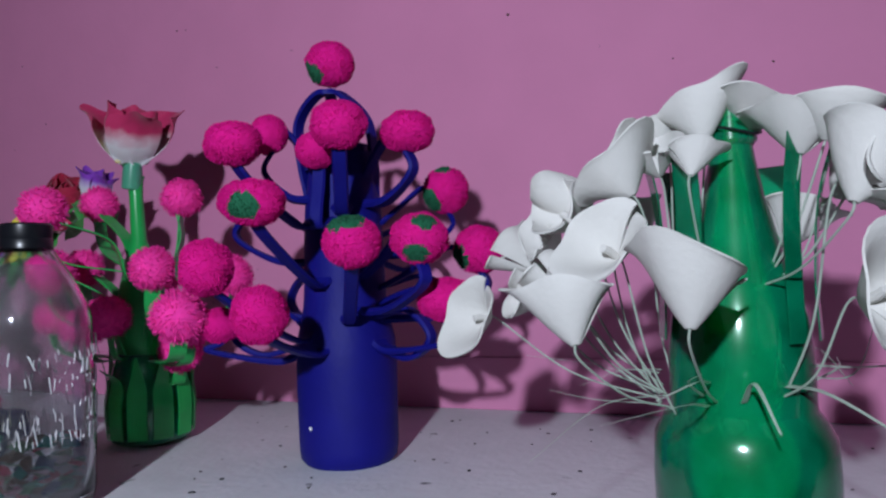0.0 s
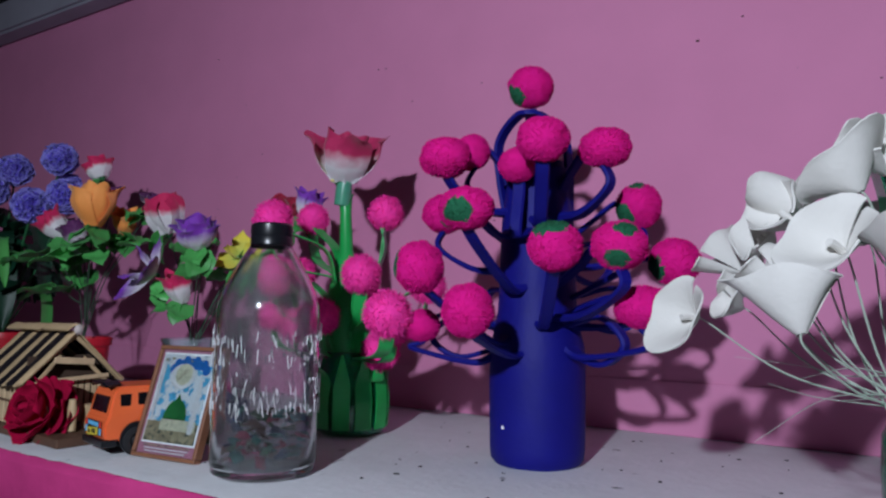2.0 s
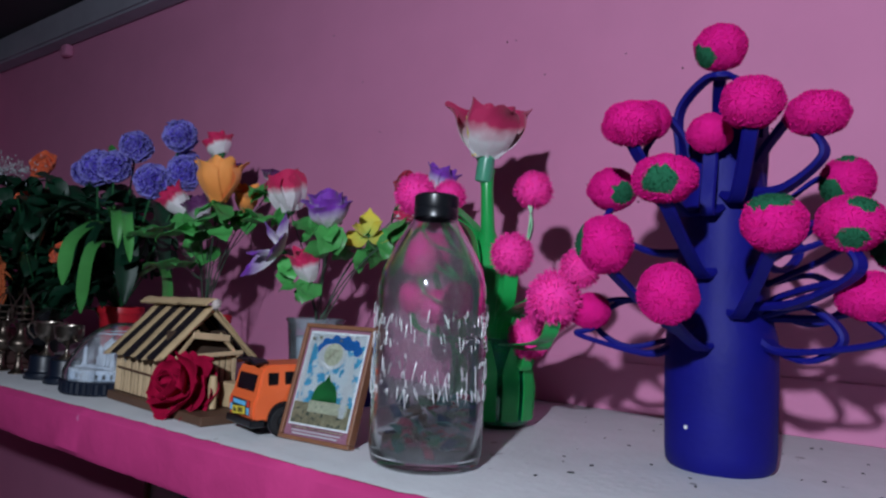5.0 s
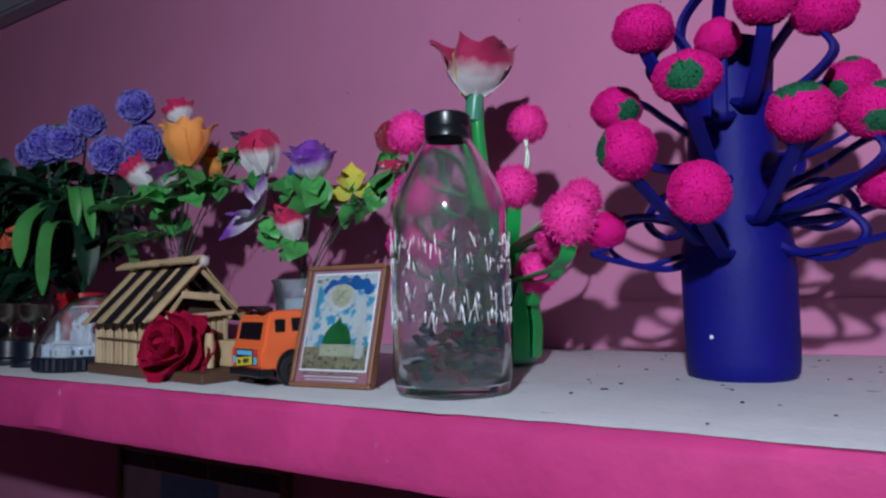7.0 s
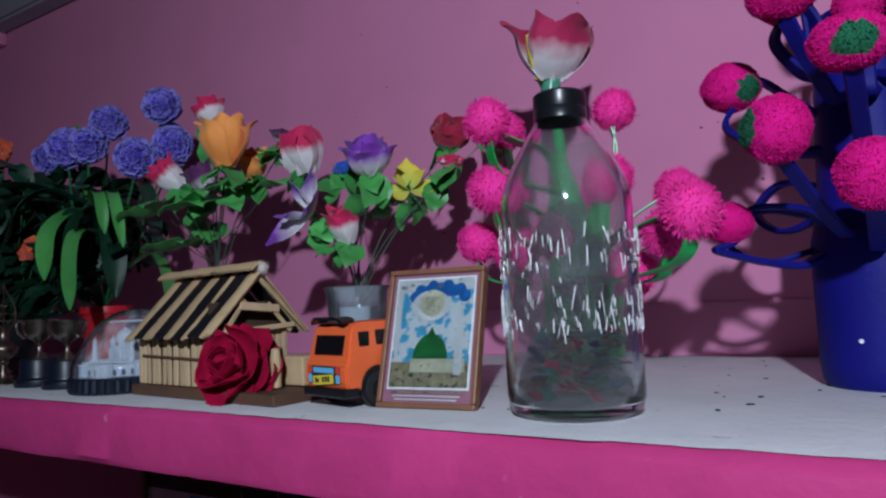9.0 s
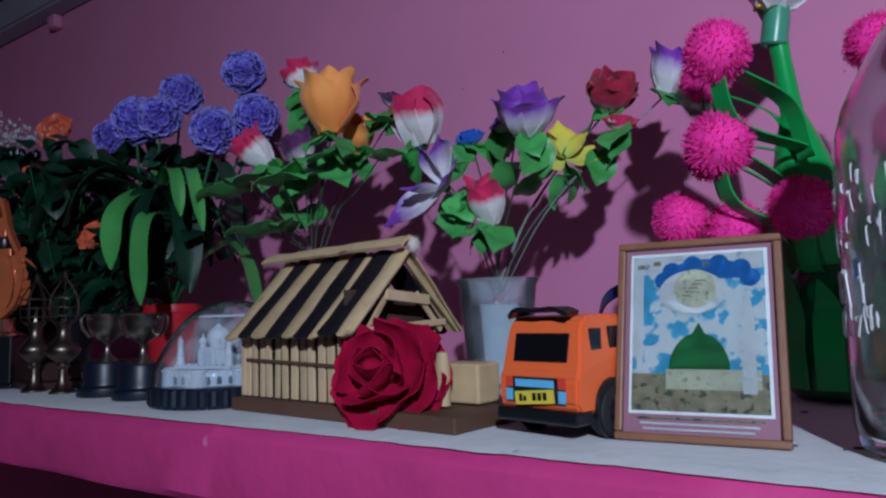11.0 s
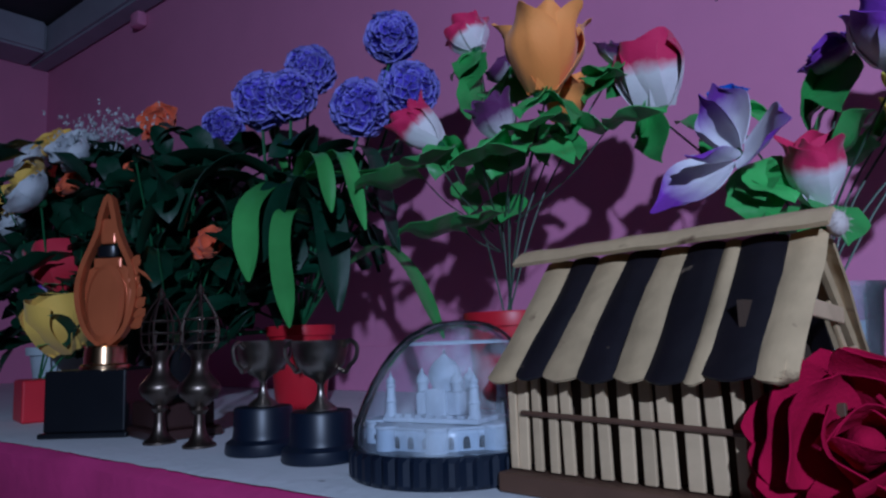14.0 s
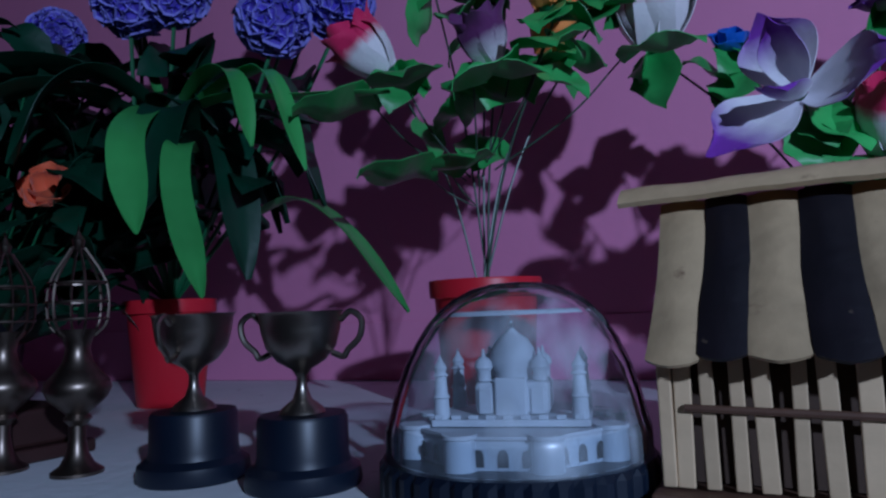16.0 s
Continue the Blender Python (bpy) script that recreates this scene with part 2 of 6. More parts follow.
P_BLUE = petal_mat("blue_petal", (0.03, 0.18, 0.65), (0.02, 0.12, 0.6), 0.4, 0.3)
P_WHITE = petal_mat("white_petal", (0.50, 0.55, 0.60), (0.62, 0.65, 0.68), 0.4, 0.3)
P_CORAL = petal_mat("coral_petal", (0.75, 0.12, 0.04), (0.78, 0.14, 0.05), 0.4, 0.3)
P_DARK = petal_mat("dark_purple_petal", (0.75, 0.72, 0.75), (0.10, 0.012, 0.10), 0.4, 0.2)
FLORET = mat("violet_blue_floret", (0.085, 0.055, 0.42), 0.7, var=0.4, scale=80, island=0.8)
FLORET_EDGE = mat("pale_violet_edge", (0.25, 0.23, 0.66), 0.7, var=0.25, scale=80, island=0.6)


# ---- mesh helpers ----
def part(name, bm, material, parent=None, label="", m=None, smooth=True):
    """Links a bmesh (or a mesh already made) as one mesh object under parent."""
    if isinstance(bm, bmesh.types.BMesh):
        me = bpy.data.meshes.new(name)
        if smooth:
            for f in bm.faces:
                f.smooth = True
        bm.to_mesh(me)
        bm.free()
        if smooth:
            me.set_sharp_from_angle(angle=radians(38))
        for one in (material if isinstance(material, (list, tuple)) else [material]):
            me.materials.append(one)
    else:
        me = bm
    ob = new(name, me)
    if parent is not None:
        ob.parent = parent
    if m is not None:
        ob.matrix_basis = m
    if label:
        ob["label"] = label
    return ob


def thing(name, m, label, category, group="", kind=""):
    ob = new(name)
    ob.empty_display_size = 0.02
    ob.matrix_basis = m
    return tagged(ob, label, category, group, kind)


def box(bm, x0, x1, y0, y1, z0, z1, bevel=0.0, m=None):
    got = bmesh.ops.create_cube(bm, size=1)["verts"]
    for v in got:
        v.co = Vector(((x0 + x1) / 2 + v.co.x * (x1 - x0), (y0 + y1) / 2 + v.co.y * (y1 - y0), (z0 + z1) / 2 + v.co.z * (z1 - z0)))
        if m is not None:
            v.co = m @ v.co
    if bevel:
        edges = list({e for v in got for e in v.link_edges})
        bmesh.ops.bevel(bm, geom=edges, offset=bevel, segments=2, affect="EDGES", profile=0.5)
    return bm


def boxed(x0, x1, y0, y1, z0, z1, bevel=0.0):
    return box(bmesh.new(), x0, x1, y0, y1, z0, z1, bevel)


def lathe(profile, segs=40, bm=None, m=None, wob=0.0):
    bm = bm or bmesh.new()
    rings = []
    for r, z in profile:
        if r < 1e-6:
            v = Vector((0, 0, z))
            rings.append([bm.verts.new(m @ v if m else v)])
        else:
            ring = []
            for i in range(segs):
                a = 2 * math.pi * i / segs
                k = 1 + wob * noise.noise(Vector((math.cos(a) * 2, math.sin(a) * 2, z * 30)))
                v = Vector((r * k * math.cos(a), r * k * math.sin(a), z))
                ring.append(bm.verts.new(m @ v if m else v))
            rings.append(ring)
    for a, b in zip(rings, rings[1:]):
        for i in range(segs):
            j = (i + 1) % segs
            if len(a) == 1 and len(b) > 1:
                bm.faces.new((a[0], b[j], b[i]))
            elif len(b) == 1 and len(a) > 1:
                bm.faces.new((a[i], a[j], b[0]))
            elif len(a) > 1:
                bm.faces.new((a[i], a[j], b[j], b[i]))
    return bm


def sweep(points, section, side=None, bm=None, closed=True, taper=None):
    """Sweeps a flat section (list of (u, w)) along points; u runs along side, w along the normal."""
    bm = bm or bmesh.new()
    pts = [Vector(p) for p in points]
    rings = []
    prev = None
    for i, p in enumerate(pts):
        d = (pts[min(i + 1, len(pts) - 1)] - pts[max(i - 1, 0)]).normalized()
        s = Vector(side) if side is not None else (prev if prev is not None else d.orthogonal())
        s = s - d * s.dot(d)
        if s.length < 1e-5:
            s = d.orthogonal()
        s.normalize()
        prev = s
        n = d.cross(s)
        k = taper(i / (len(pts) - 1)) if taper else 1.0
        rings.append([bm.verts.new(p + s * u * k + n * w * k) for u, w in section])
    c = len(section)
    for a, b in zip(rings, rings[1:]):
        for i in range(c):
            bm.faces.new((a[i], a[(i + 1) % c], b[(i + 1) % c], b[i]))
    if closed:
        bm.faces.new(rings[0][::-1])
        bm.faces.new(rings[-1])
    return bm


def disc_section(r, n=6):
    return [(r * math.cos(2 * math.pi * i / n), r * math.sin(2 * math.pi * i / n)) for i in range(n)]


def flat_section(w, t):
    return [(-w / 2, -t / 2), (w / 2, -t / 2), (w / 2, t / 2), (-w / 2, t / 2)]


def band(w, t):
    """A flat strip with rounded edges."""
    return [(-w / 2, 0), (-w * 0.38, -t / 2), (w * 0.38, -t / 2), (w / 2, 0), (w * 0.38, t / 2), (-w * 0.38, t / 2)]


def curve(points, n=14):
    """A smooth curve through control points (Catmull-Rom)."""
    p = [Vector(q) for q in points]
    p = [p[0] * 2 - p[1]] + p + [p[-1] * 2 - p[-2]]
    out = []
    for i in range(1, len(p) - 2):
        for k in range(n):
            t = k / n
            a, b, c, d = p[i - 1], p[i], p[i + 1], p[i + 2]
            out.append(0.5 * (2 * b + (c - a) * t + (2 * a - 5 * b + 4 * c - d) * t * t + (3 * b - a - 3 * c + d) * t ** 3))
    out.append(p[-2])
    return out


def tube(points, r, n=6, bm=None, taper=None):
    return sweep(points, disc_section(r, n), None, bm, True, taper)


def aim(at, direction, spin=0.0):
    """A pose at a point whose z axis runs along direction."""
    q = Vector(direction).to_track_quat("Z", "Y").to_matrix().to_4x4()
    return Matrix.Translation(at) @ q @ Matrix.Rotation(spin, 4, "Z")


def fib(n):
    g = math.pi * (3 - math.sqrt(5))
    for i in range(n):
        z = 1 - 2 * (i + 0.5) / n
        r = math.sqrt(1 - z * z)
        yield Vector((r * math.cos(g * i), r * math.sin(g * i), z))


def sheet(f, nu, nv, bm=None, thick=0.0, mats=None):
    """A surface f(u, v) over the unit square, given a thickness."""
    bm = bm or bmesh.new()
    g = [[bm.verts.new(f(i / nu, j / nv)) for j in range(nv + 1)] for i in range(nu + 1)]
    faces = []
    for i in range(nu):
        for j in range(nv):
            fc = bm.faces.new((g[i][j], g[i + 1][j], g[i + 1][j + 1], g[i][j + 1]))
            if mats:
                fc.material_index = mats(i / nu, j / nv)
            faces.append(fc)
    if thick:
        bm.normal_update()
        bmesh.ops.solidify(bm, geom=faces, thickness=thick)
    return bm


# ---- the room ----
def slab(name, label, material, x0, x1, y0, y1, z0, z1, category, bevel=0.0):
    return tagged(part(name, boxed(x0, x1, y0, y1, z0, z1, bevel), material, smooth=False), label, category, kind="structure")


# Floor is out of view; its dark grey holds bounce light down.
slab("floor", "unseen floor of the room, kept dark to cut bounce light", FLOOR, -2.4, 4.6, -6.4, 0.15, -0.1, 0.0, "floor")
slab("wall_north", "pink painted plaster wall behind the shelf", PINK_WALL, -2.4, 4.6, 0.0, 0.15, 0.0, 2.6, "wall")
slab("wall_west", "pink painted plaster side wall in shade", PINK_WALL, -2.4, -2.25, -6.25, 0.0, 0.0, 2.6, "wall")
# East and south walls are assumed, dark so that shadows stay deep.
slab("wall_east", "unseen side wall, kept dark to cut bounce light", CEIL, 4.45, 4.6, -6.25, 0.0, 0.0, 2.6, "wall")
slab("wall_south", "unseen wall facing the shelf, kept dark to cut bounce light", CEIL, -2.4, 4.6, -6.4, -6.25, 0.0, 2.6, "wall")
slab("ceiling", "dark unlit boarded ceiling", CEIL, -2.4, 4.6, -6.4, -0.001, 2.401, 2.5, "ceiling")


def rough_bar(x0, x1, y0, y1, z0, z1, step, amp, seed):
    """A long plastered bar whose edges waver."""
    bm = bmesh.new()
    n = int((x1 - x0) / step)
    rings = []
    for i in range(n + 1):
        x = x0 + (x1 - x0) * i / n
        w = [noise.noise(Vector((x * 9, seed + k * 7.3, 0))) * amp + noise.noise(Vector((x * 45, seed + k * 3.1, 5))) * amp * 0.5 for k in range(4)]
        prof = [(y0 + w[0], z0), (y0 - 0.004 + w[1], z0 + 0.008), (y0 - 0.004 + w[2], z1 - 0.009), (y0 + 0.004 + w[3], z1 - 0.002 + w[2] * 0.4), (y0 + 0.016, z1), (y1, z1), (y1, z0)]
        rings.append([bm.verts.new((x, y, z)) for y, z in prof])
    c = len(rings[0])
    for a, b in zip(rings, rings[1:]):
        for i in range(c):
            bm.faces.new((a[i], b[i], b[(i + 1) % c], a[(i + 1) % c]))
    bm.faces.new(rings[0])
    bm.faces.new(rings[-1][::-1])
    bmesh.ops.recalc_face_normals(bm, faces=bm.faces[:])
    return bm


tagged(part("plaster_band", boxed(-2.25, 4.45, -0.0028, 0.0, 1.3004, 1.380, 0.001), PINK_WALL, smooth=False), "low pink plaster band on the wall above the shelf", "trim", kind="structure")
shelf = tagged(part("shelf", rough_bar(-2.25, 2.45, -0.605, 0.0, 1.230, 1.2965, 0.02, 0.0035, 3.0), MAGENTA),
               "thick cement wall shelf with a magenta painted front", "shelf", kind="structure")


def shelf_skin():
    """The thin pale coat on the shelf's top with a ragged front edge."""
    bm = bmesh.new()
    n = 470
    rows = []
    for i in range(n + 1):
        x = -2.248 + 4.696 * i / n
        e = -0.601 + 0.0035 * noise.noise(Vector((x * 7, 1.7, 0))) + 0.0035 * noise.noise(Vector((x * 34, 4.2, 0))) + 0.002 * noise.noise(Vector((x * 110, 2.2, 0)))
        if x > 0.45:
            e += 0.004
        rows.append([bm.verts.new((x, e, 1.2966)), bm.verts.new((x, e + 0.014, 1.2996)), bm.verts.new((x, -0.4, 1.30)), bm.verts.new((x, -0.2, 1.30)), bm.verts.new((x, -0.001, 1.30))])
    for a, b in zip(rows, rows[1:]):
        for k in range(4):
            bm.faces.new((a[k], b[k], b[k + 1], a[k + 1]))
    return bm


tagged(part("shelf_coat", shelf_skin(), SHELF_TOP, shelf, "worn off-white top coat with chips"))


def beams():
    def timber(x0, x1, y0, y1, z0, z1, seed):
        bm = bmesh.new()
        box(bm, x0, x1, y0, y1, z0, z1)
        bmesh.ops.bevel(bm, geom=bm.edges[:], offset=0.008, segments=2, affect="EDGES")
        return bm
    tagged(part("beam_north", timber(-2.25, 4.45, -0.062, 0.0, 2.297, 2.4, 1), GREYBEAM),
           "grey painted timber beam along the wall top", "beam", kind="structure")
    tagged(part("beam_west", timber(-2.25, -2.10, -6.2, -0.0645, 2.30, 2.4, 2), GREYBEAM),
           "grey timber beam on the side wall", "beam", kind="structure")
    nub = boxed(-1.665, -1.62, -0.03, 0.0, 2.255, 2.296, 0.008)
    tagged(part("trim", nub, PINK_WALL), "small broken plaster lump under the beam", "trim", kind="structure")


beams()


def bulb():
    t = thing("light_bulb", pose(BULB.x, BULB.y, BULB.z), "white reflector bulb hanging from the ceiling on a cord", "lamp")
    part("reflector", lathe([(0.012, 0.10), (0.03, 0.085), (0.05, 0.045), (0.055, 0.035), (0.053, 0.036), (0.028, 0.082), (0.010, 0.098)], 28), WHITE_S, t)
    cord = tube([(0, 0, 0.11), (0, 0, 2.4 - BULB.z)], 0.003)
    part("cord", cord, BLACK, t)
    part("socket", lathe([(0, 0.12), (0.012, 0.118), (0.017, 0.10), (0.017, 0.06), (0, 0.06)], 20), BLACK, t)


bulb()

# ---- things on the shelf ----
S = 1.30


def pompom(r, material=(YARN_PINK, YARN_GREEN), shag=0.035, n=3600, patches=(), seed=1):
    """A ball of cut yarn; patches: (direction, cosine) of green wool."""
    rnd = random.Random(seed)
    bm = bmesh.new()

    def hue(d):
        for p, c in patches:
            if d.dot(Vector(p).normalized()) > c + 0.05 * noise.noise(d * 7):
                return 1
        return 0

    bmesh.ops.create_icosphere(bm, subdivisions=3, radius=r * 0.975)
    for v in bm.verts:
        d = v.co.normalized()
        v.co *= 1 + 0.09 * noise.noise(d * 2.2 + Vector((seed, 0, 0))) + 0.03 * noise.noise(d * 9 + Vector((0, seed, 0)))
    for f in bm.faces:
        f.material_index = hue(f.calc_center_median().normalized())
    for d in fib(n):
        d = (d + Vector((rnd.uniform(-1, 1), rnd.uniform(-1, 1), rnd.uniform(-1, 1))) * 0.09).normalized()
        k = 1 + 0.09 * noise.noise(d * 2.2 + Vector((seed, 0, 0)))
        s = d.orthogonal().normalized()
        s = Matrix.Rotation(rnd.uniform(0, 6.3), 3, d) @ s
        t = d.cross(s)
        w = r * 0.027
        top = d * r * (k + shag * rnd.uniform(-0.6, 1.2)) + s * r * 0.05 * rnd.uniform(-1, 1) * (1 + shag * 6)
        b = [d * r * 0.86 + s * w, d * r * 0.86 - s * w * 0.5 + t * w * 0.87, d * r * 0.86 - s * w * 0.5 - t * w * 0.87]
        u = [bm.verts.new(top + (q - d * r * 0.86) * 0.45) for q in b]
        b = [bm.verts.new(q) for q in b]
        h = hue(d)
        for i in range(3):
            f = bm.faces.new((b[i], b[(i + 1) % 3], u[(i + 1) % 3], u[i]))
            f.material_index = h
        f = bm.faces.new(u)
        f.material_index = h
    return bm


def pompom_tree():
    c = Vector((0.629, -0.288, S))
    t = thing("pompom_tree", Matrix.Translation(c), "blue painted bottle vase shaped like a tree, hung with magenta pompoms", "craft tree")
    prof = [(0, 0.001), (0.051, 0.0), (0.0558, 0.006), (0.0572, 0.02), (0.058, 0.06), (0.0585, 0.11), (0.0575, 0.14), (0.053, 0.158), (0.0488, 0.18),
            (0.0472, 0.21), (0.0458, 0.25), (0.0445, 0.29), (0.0405, 0.33), (0.037, 0.350), (0.034, 0.366), (0.032, 0.3665), (0.0385, 0.31), (0, 0.29)]
    part("vase_body", lathe(prof, 48, wob=0.02), BLUE, t, "ultramarine painted bottle trunk")
    part("paint_chip", lathe([(0, 0.0), (0.0022, 0.0), (0.0022, 0.0008), (0, 0.0008)], 7), WHITE_S, t, "chipped white spot", aim(Vector((-0.0195, -0.0541, 0.046)), (-0.3, -1, 0)))
    poms = [((0.631, -0.314, 1.757), [((-0.5, -0.6, -0.5), 0.86)]), ((0.574, -0.422, 1.653), []), ((0.564, -0.340, 1.677), []),
            ((0.683, -0.399, 1.666), []), ((0.631, -0.353, 1.652), []), ((0.727, -0.322, 1.669), []),
            ((0.745, -0.251, 1.610), [((-0.6, -0.6, -0.5), 0.80), ((0, -0.4, 0.9), 0.93)]), ((0.763, -0.391, 1.549), [((0.45, -0.6, 0.7), 0.90), ((0.1, -0.7, -0.6), 0.90)]),
            ((0.797, -0.299, 1.538), [((-0.7, -0.6, -0.35), 0.84)]), ((0.775, -0.350, 1.487), []), ((0.564, -0.457, 1.527), [((-0.95, -0.4, 0.1), 0.78)]),
            ((0.513, -0.322, 1.605), [((0.7, -0.5, -0.3), 0.85)]), ((0.708, -0.427, 1.547), [((-0.05, -0.45, 0.95), 0.74)]), ((0.621, -0.457, 1.587), [((0.10, -0.95, -0.22), 0.84)]),
            ((0.628, -0.463, 1.481), []), ((0.508, -0.363, 1.462), [])]
    for i, (p, patch) in enumerate(poms):
        v = Vector(p) - c
        r = 0.0275 if i not in (2, 4, 15) else 0.022
        sq = [(1.02, 1, 0.95), (1.10, 1, 0.84), (0.98, 1, 1.02), (1.05, 1, 0.92)][i % 4]
        ob = part("pompom", pompom(r, patches=patch, seed=i + 1, shag=0.028), (YARN_PINK, YARN_GREEN), t, "magenta yarn pompom with green patch" if patch else "magenta yarn pompom",
                  Matrix.Translation(v) @ Matrix.Diagonal((*sq, 1)))
        # the strip that carries it: out of the trunk, round in a loop, back in
        flat = Vector((v.x, v.y, 0))
        d = flat.normalized()
        s = Vector((-d.y, d.x, 0))
        if i == 0:
            for k, w in ((-1, 0.016), (1, 0.016), (0, 0.014)):
                side = Vector((1, 0.2, 0)) if k else Vector((0.2, 1, 0))
                off = side * 0.04 * k if k else Vector((-0.01, 0.035, 0))
                pts = curve([Vector((0, 0, 0.30)) + off * 0.95, Vector((0, -0.01, 0.345)) + off * 1.05, Vector((0.0, -0.02, 0.39)) + off * 1.0,
                             Vector((0.005, -0.038, 0.418)) + off * 0.35, Vector((0.008, -0.04, 0.42)) - off * 0.2])
                part("strip", sweep(pts, band(w, 0.0055), Vector((0.3, 1, 0)) if k else Vector((1, 0, 0))), BLUE, t)
            continue
        low = v.z < 0.20
        za = v.z - (0.075 if not low else 0.045)
        za = min(max(za, 0.13), 0.31)
        ra = 0.05 if za < 0.165 else 0.043
        a = d * (ra - 0.004) + Vector((0, 0, za))
        e = v - d * 0.004 - Vector((0, 0, 0.018))
        if low:
            m1 = d * (ra + 0.03) + Vector((0, 0, za - 0.012))
            m2 = flat * 1.0 + d * 0.012 + Vector((0, 0, za + 0.005))
            b1 = flat * 0.86 + Vector((0, 0, v.z + 0.012))
            b2 = d * (ra + 0.018) + Vector((0, 0, za + 0.042))
            pts = curve([a, m1, m2, e, b1, b2, d * (ra - 0.003) + Vector((0, 0, za + 0.022))], 9)
        else:
            m1 = d * (ra + (flat.length - ra) * 0.5) + Vector((0, 0, za + 0.004))
            m2 = flat * 1.0 + d * 0.006 + Vector((0, 0, (za + v.z) / 2 - 0.006))
            b1 = flat * 0.8 + Vector((0, 0, v.z + 0.004))
            b2 = flat * 0.55 + Vector((0, 0, v.z - 0.018))
            pts = curve([a, m1, m2, e, b1, b2, d * (ra - 0.003) + Vector((0, 0, za + 0.035))], 9)
        if d.y < -0.75:
            pts = curve([a, a + d * 0.03 - Vector((0, 0, 0.006)), e * 0.97, v], 7)
        part("strip", sweep(pts, band(0.016 if v.z > 0.3 else 0.0145, 0.0055), s, taper=lambda k: 1 + 0.8 * max(0.0, 1 - k * 4)), BLUE, t)
    # bare loops at the foot of the crown
    for az, z, reach in ((-165, 0.135, 0.085), (-20, 0.135, 0.08), (25, 0.17, 0.075), (150, 0.17, 0.08), (60, 0.23, 0.07), (110, 0.2, 0.07)):
        d = Vector((math.cos(radians(az)), math.sin(radians(az)), 0))
        pts = curve([d * 0.048 + Vector((0, 0, z)), d * (0.05 + reach * 0.6) + Vector((0, 0, z - 0.012)), d * (0.05 + reach) + Vector((0, 0, z + 0.012)),
                     d * (0.05 + reach * 0.6) + Vector((0, 0, z + 0.04)), d * 0.048 + Vector((0, 0, z + 0.03))], 9)
        part("strip", sweep(pts, band(0.013, 0.0060), Vector((-d.y, d.x, 0))), BLUE, t)
    for az in (-100, -30, 160):
        d = Vector((math.cos(radians(az)), math.sin(radians(az)), 0))
        pts = [d * 0.039 + Vector((0, 0, 0.29)), d * 0.039 + Vector((0, 0, 0.335)), d * 0.041 + Vector((0, 0, 0.355))]
        part("strip", sweep(pts, band(0.034, 0.0045), Vector((-d.y, d.x, 0))), BLUE, t)


pompom_tree()


# Whitish colour stands for lamp glints on the raised glass marks.
GLINT_MARKS = mat("white_glint_marks", (0.85, 0.86, 0.88), 0.25, var=0.1, trans=0.35)


# Colours of the surroundings as refracted in the bottle's foot.
REFRACTION_COLOURS = [mat("teal_refraction", (0.006, 0.16, 0.14), 0.4), mat("dark_green_refraction", (0.008, 0.10, 0.03), 0.4), mat("crimson_refraction", (0.30, 0.008, 0.05), 0.5),
          mat("navy_refraction", (0.008, 0.03, 0.10), 0.4), mat("brown_refraction", (0.10, 0.05, 0.03), 0.6)]


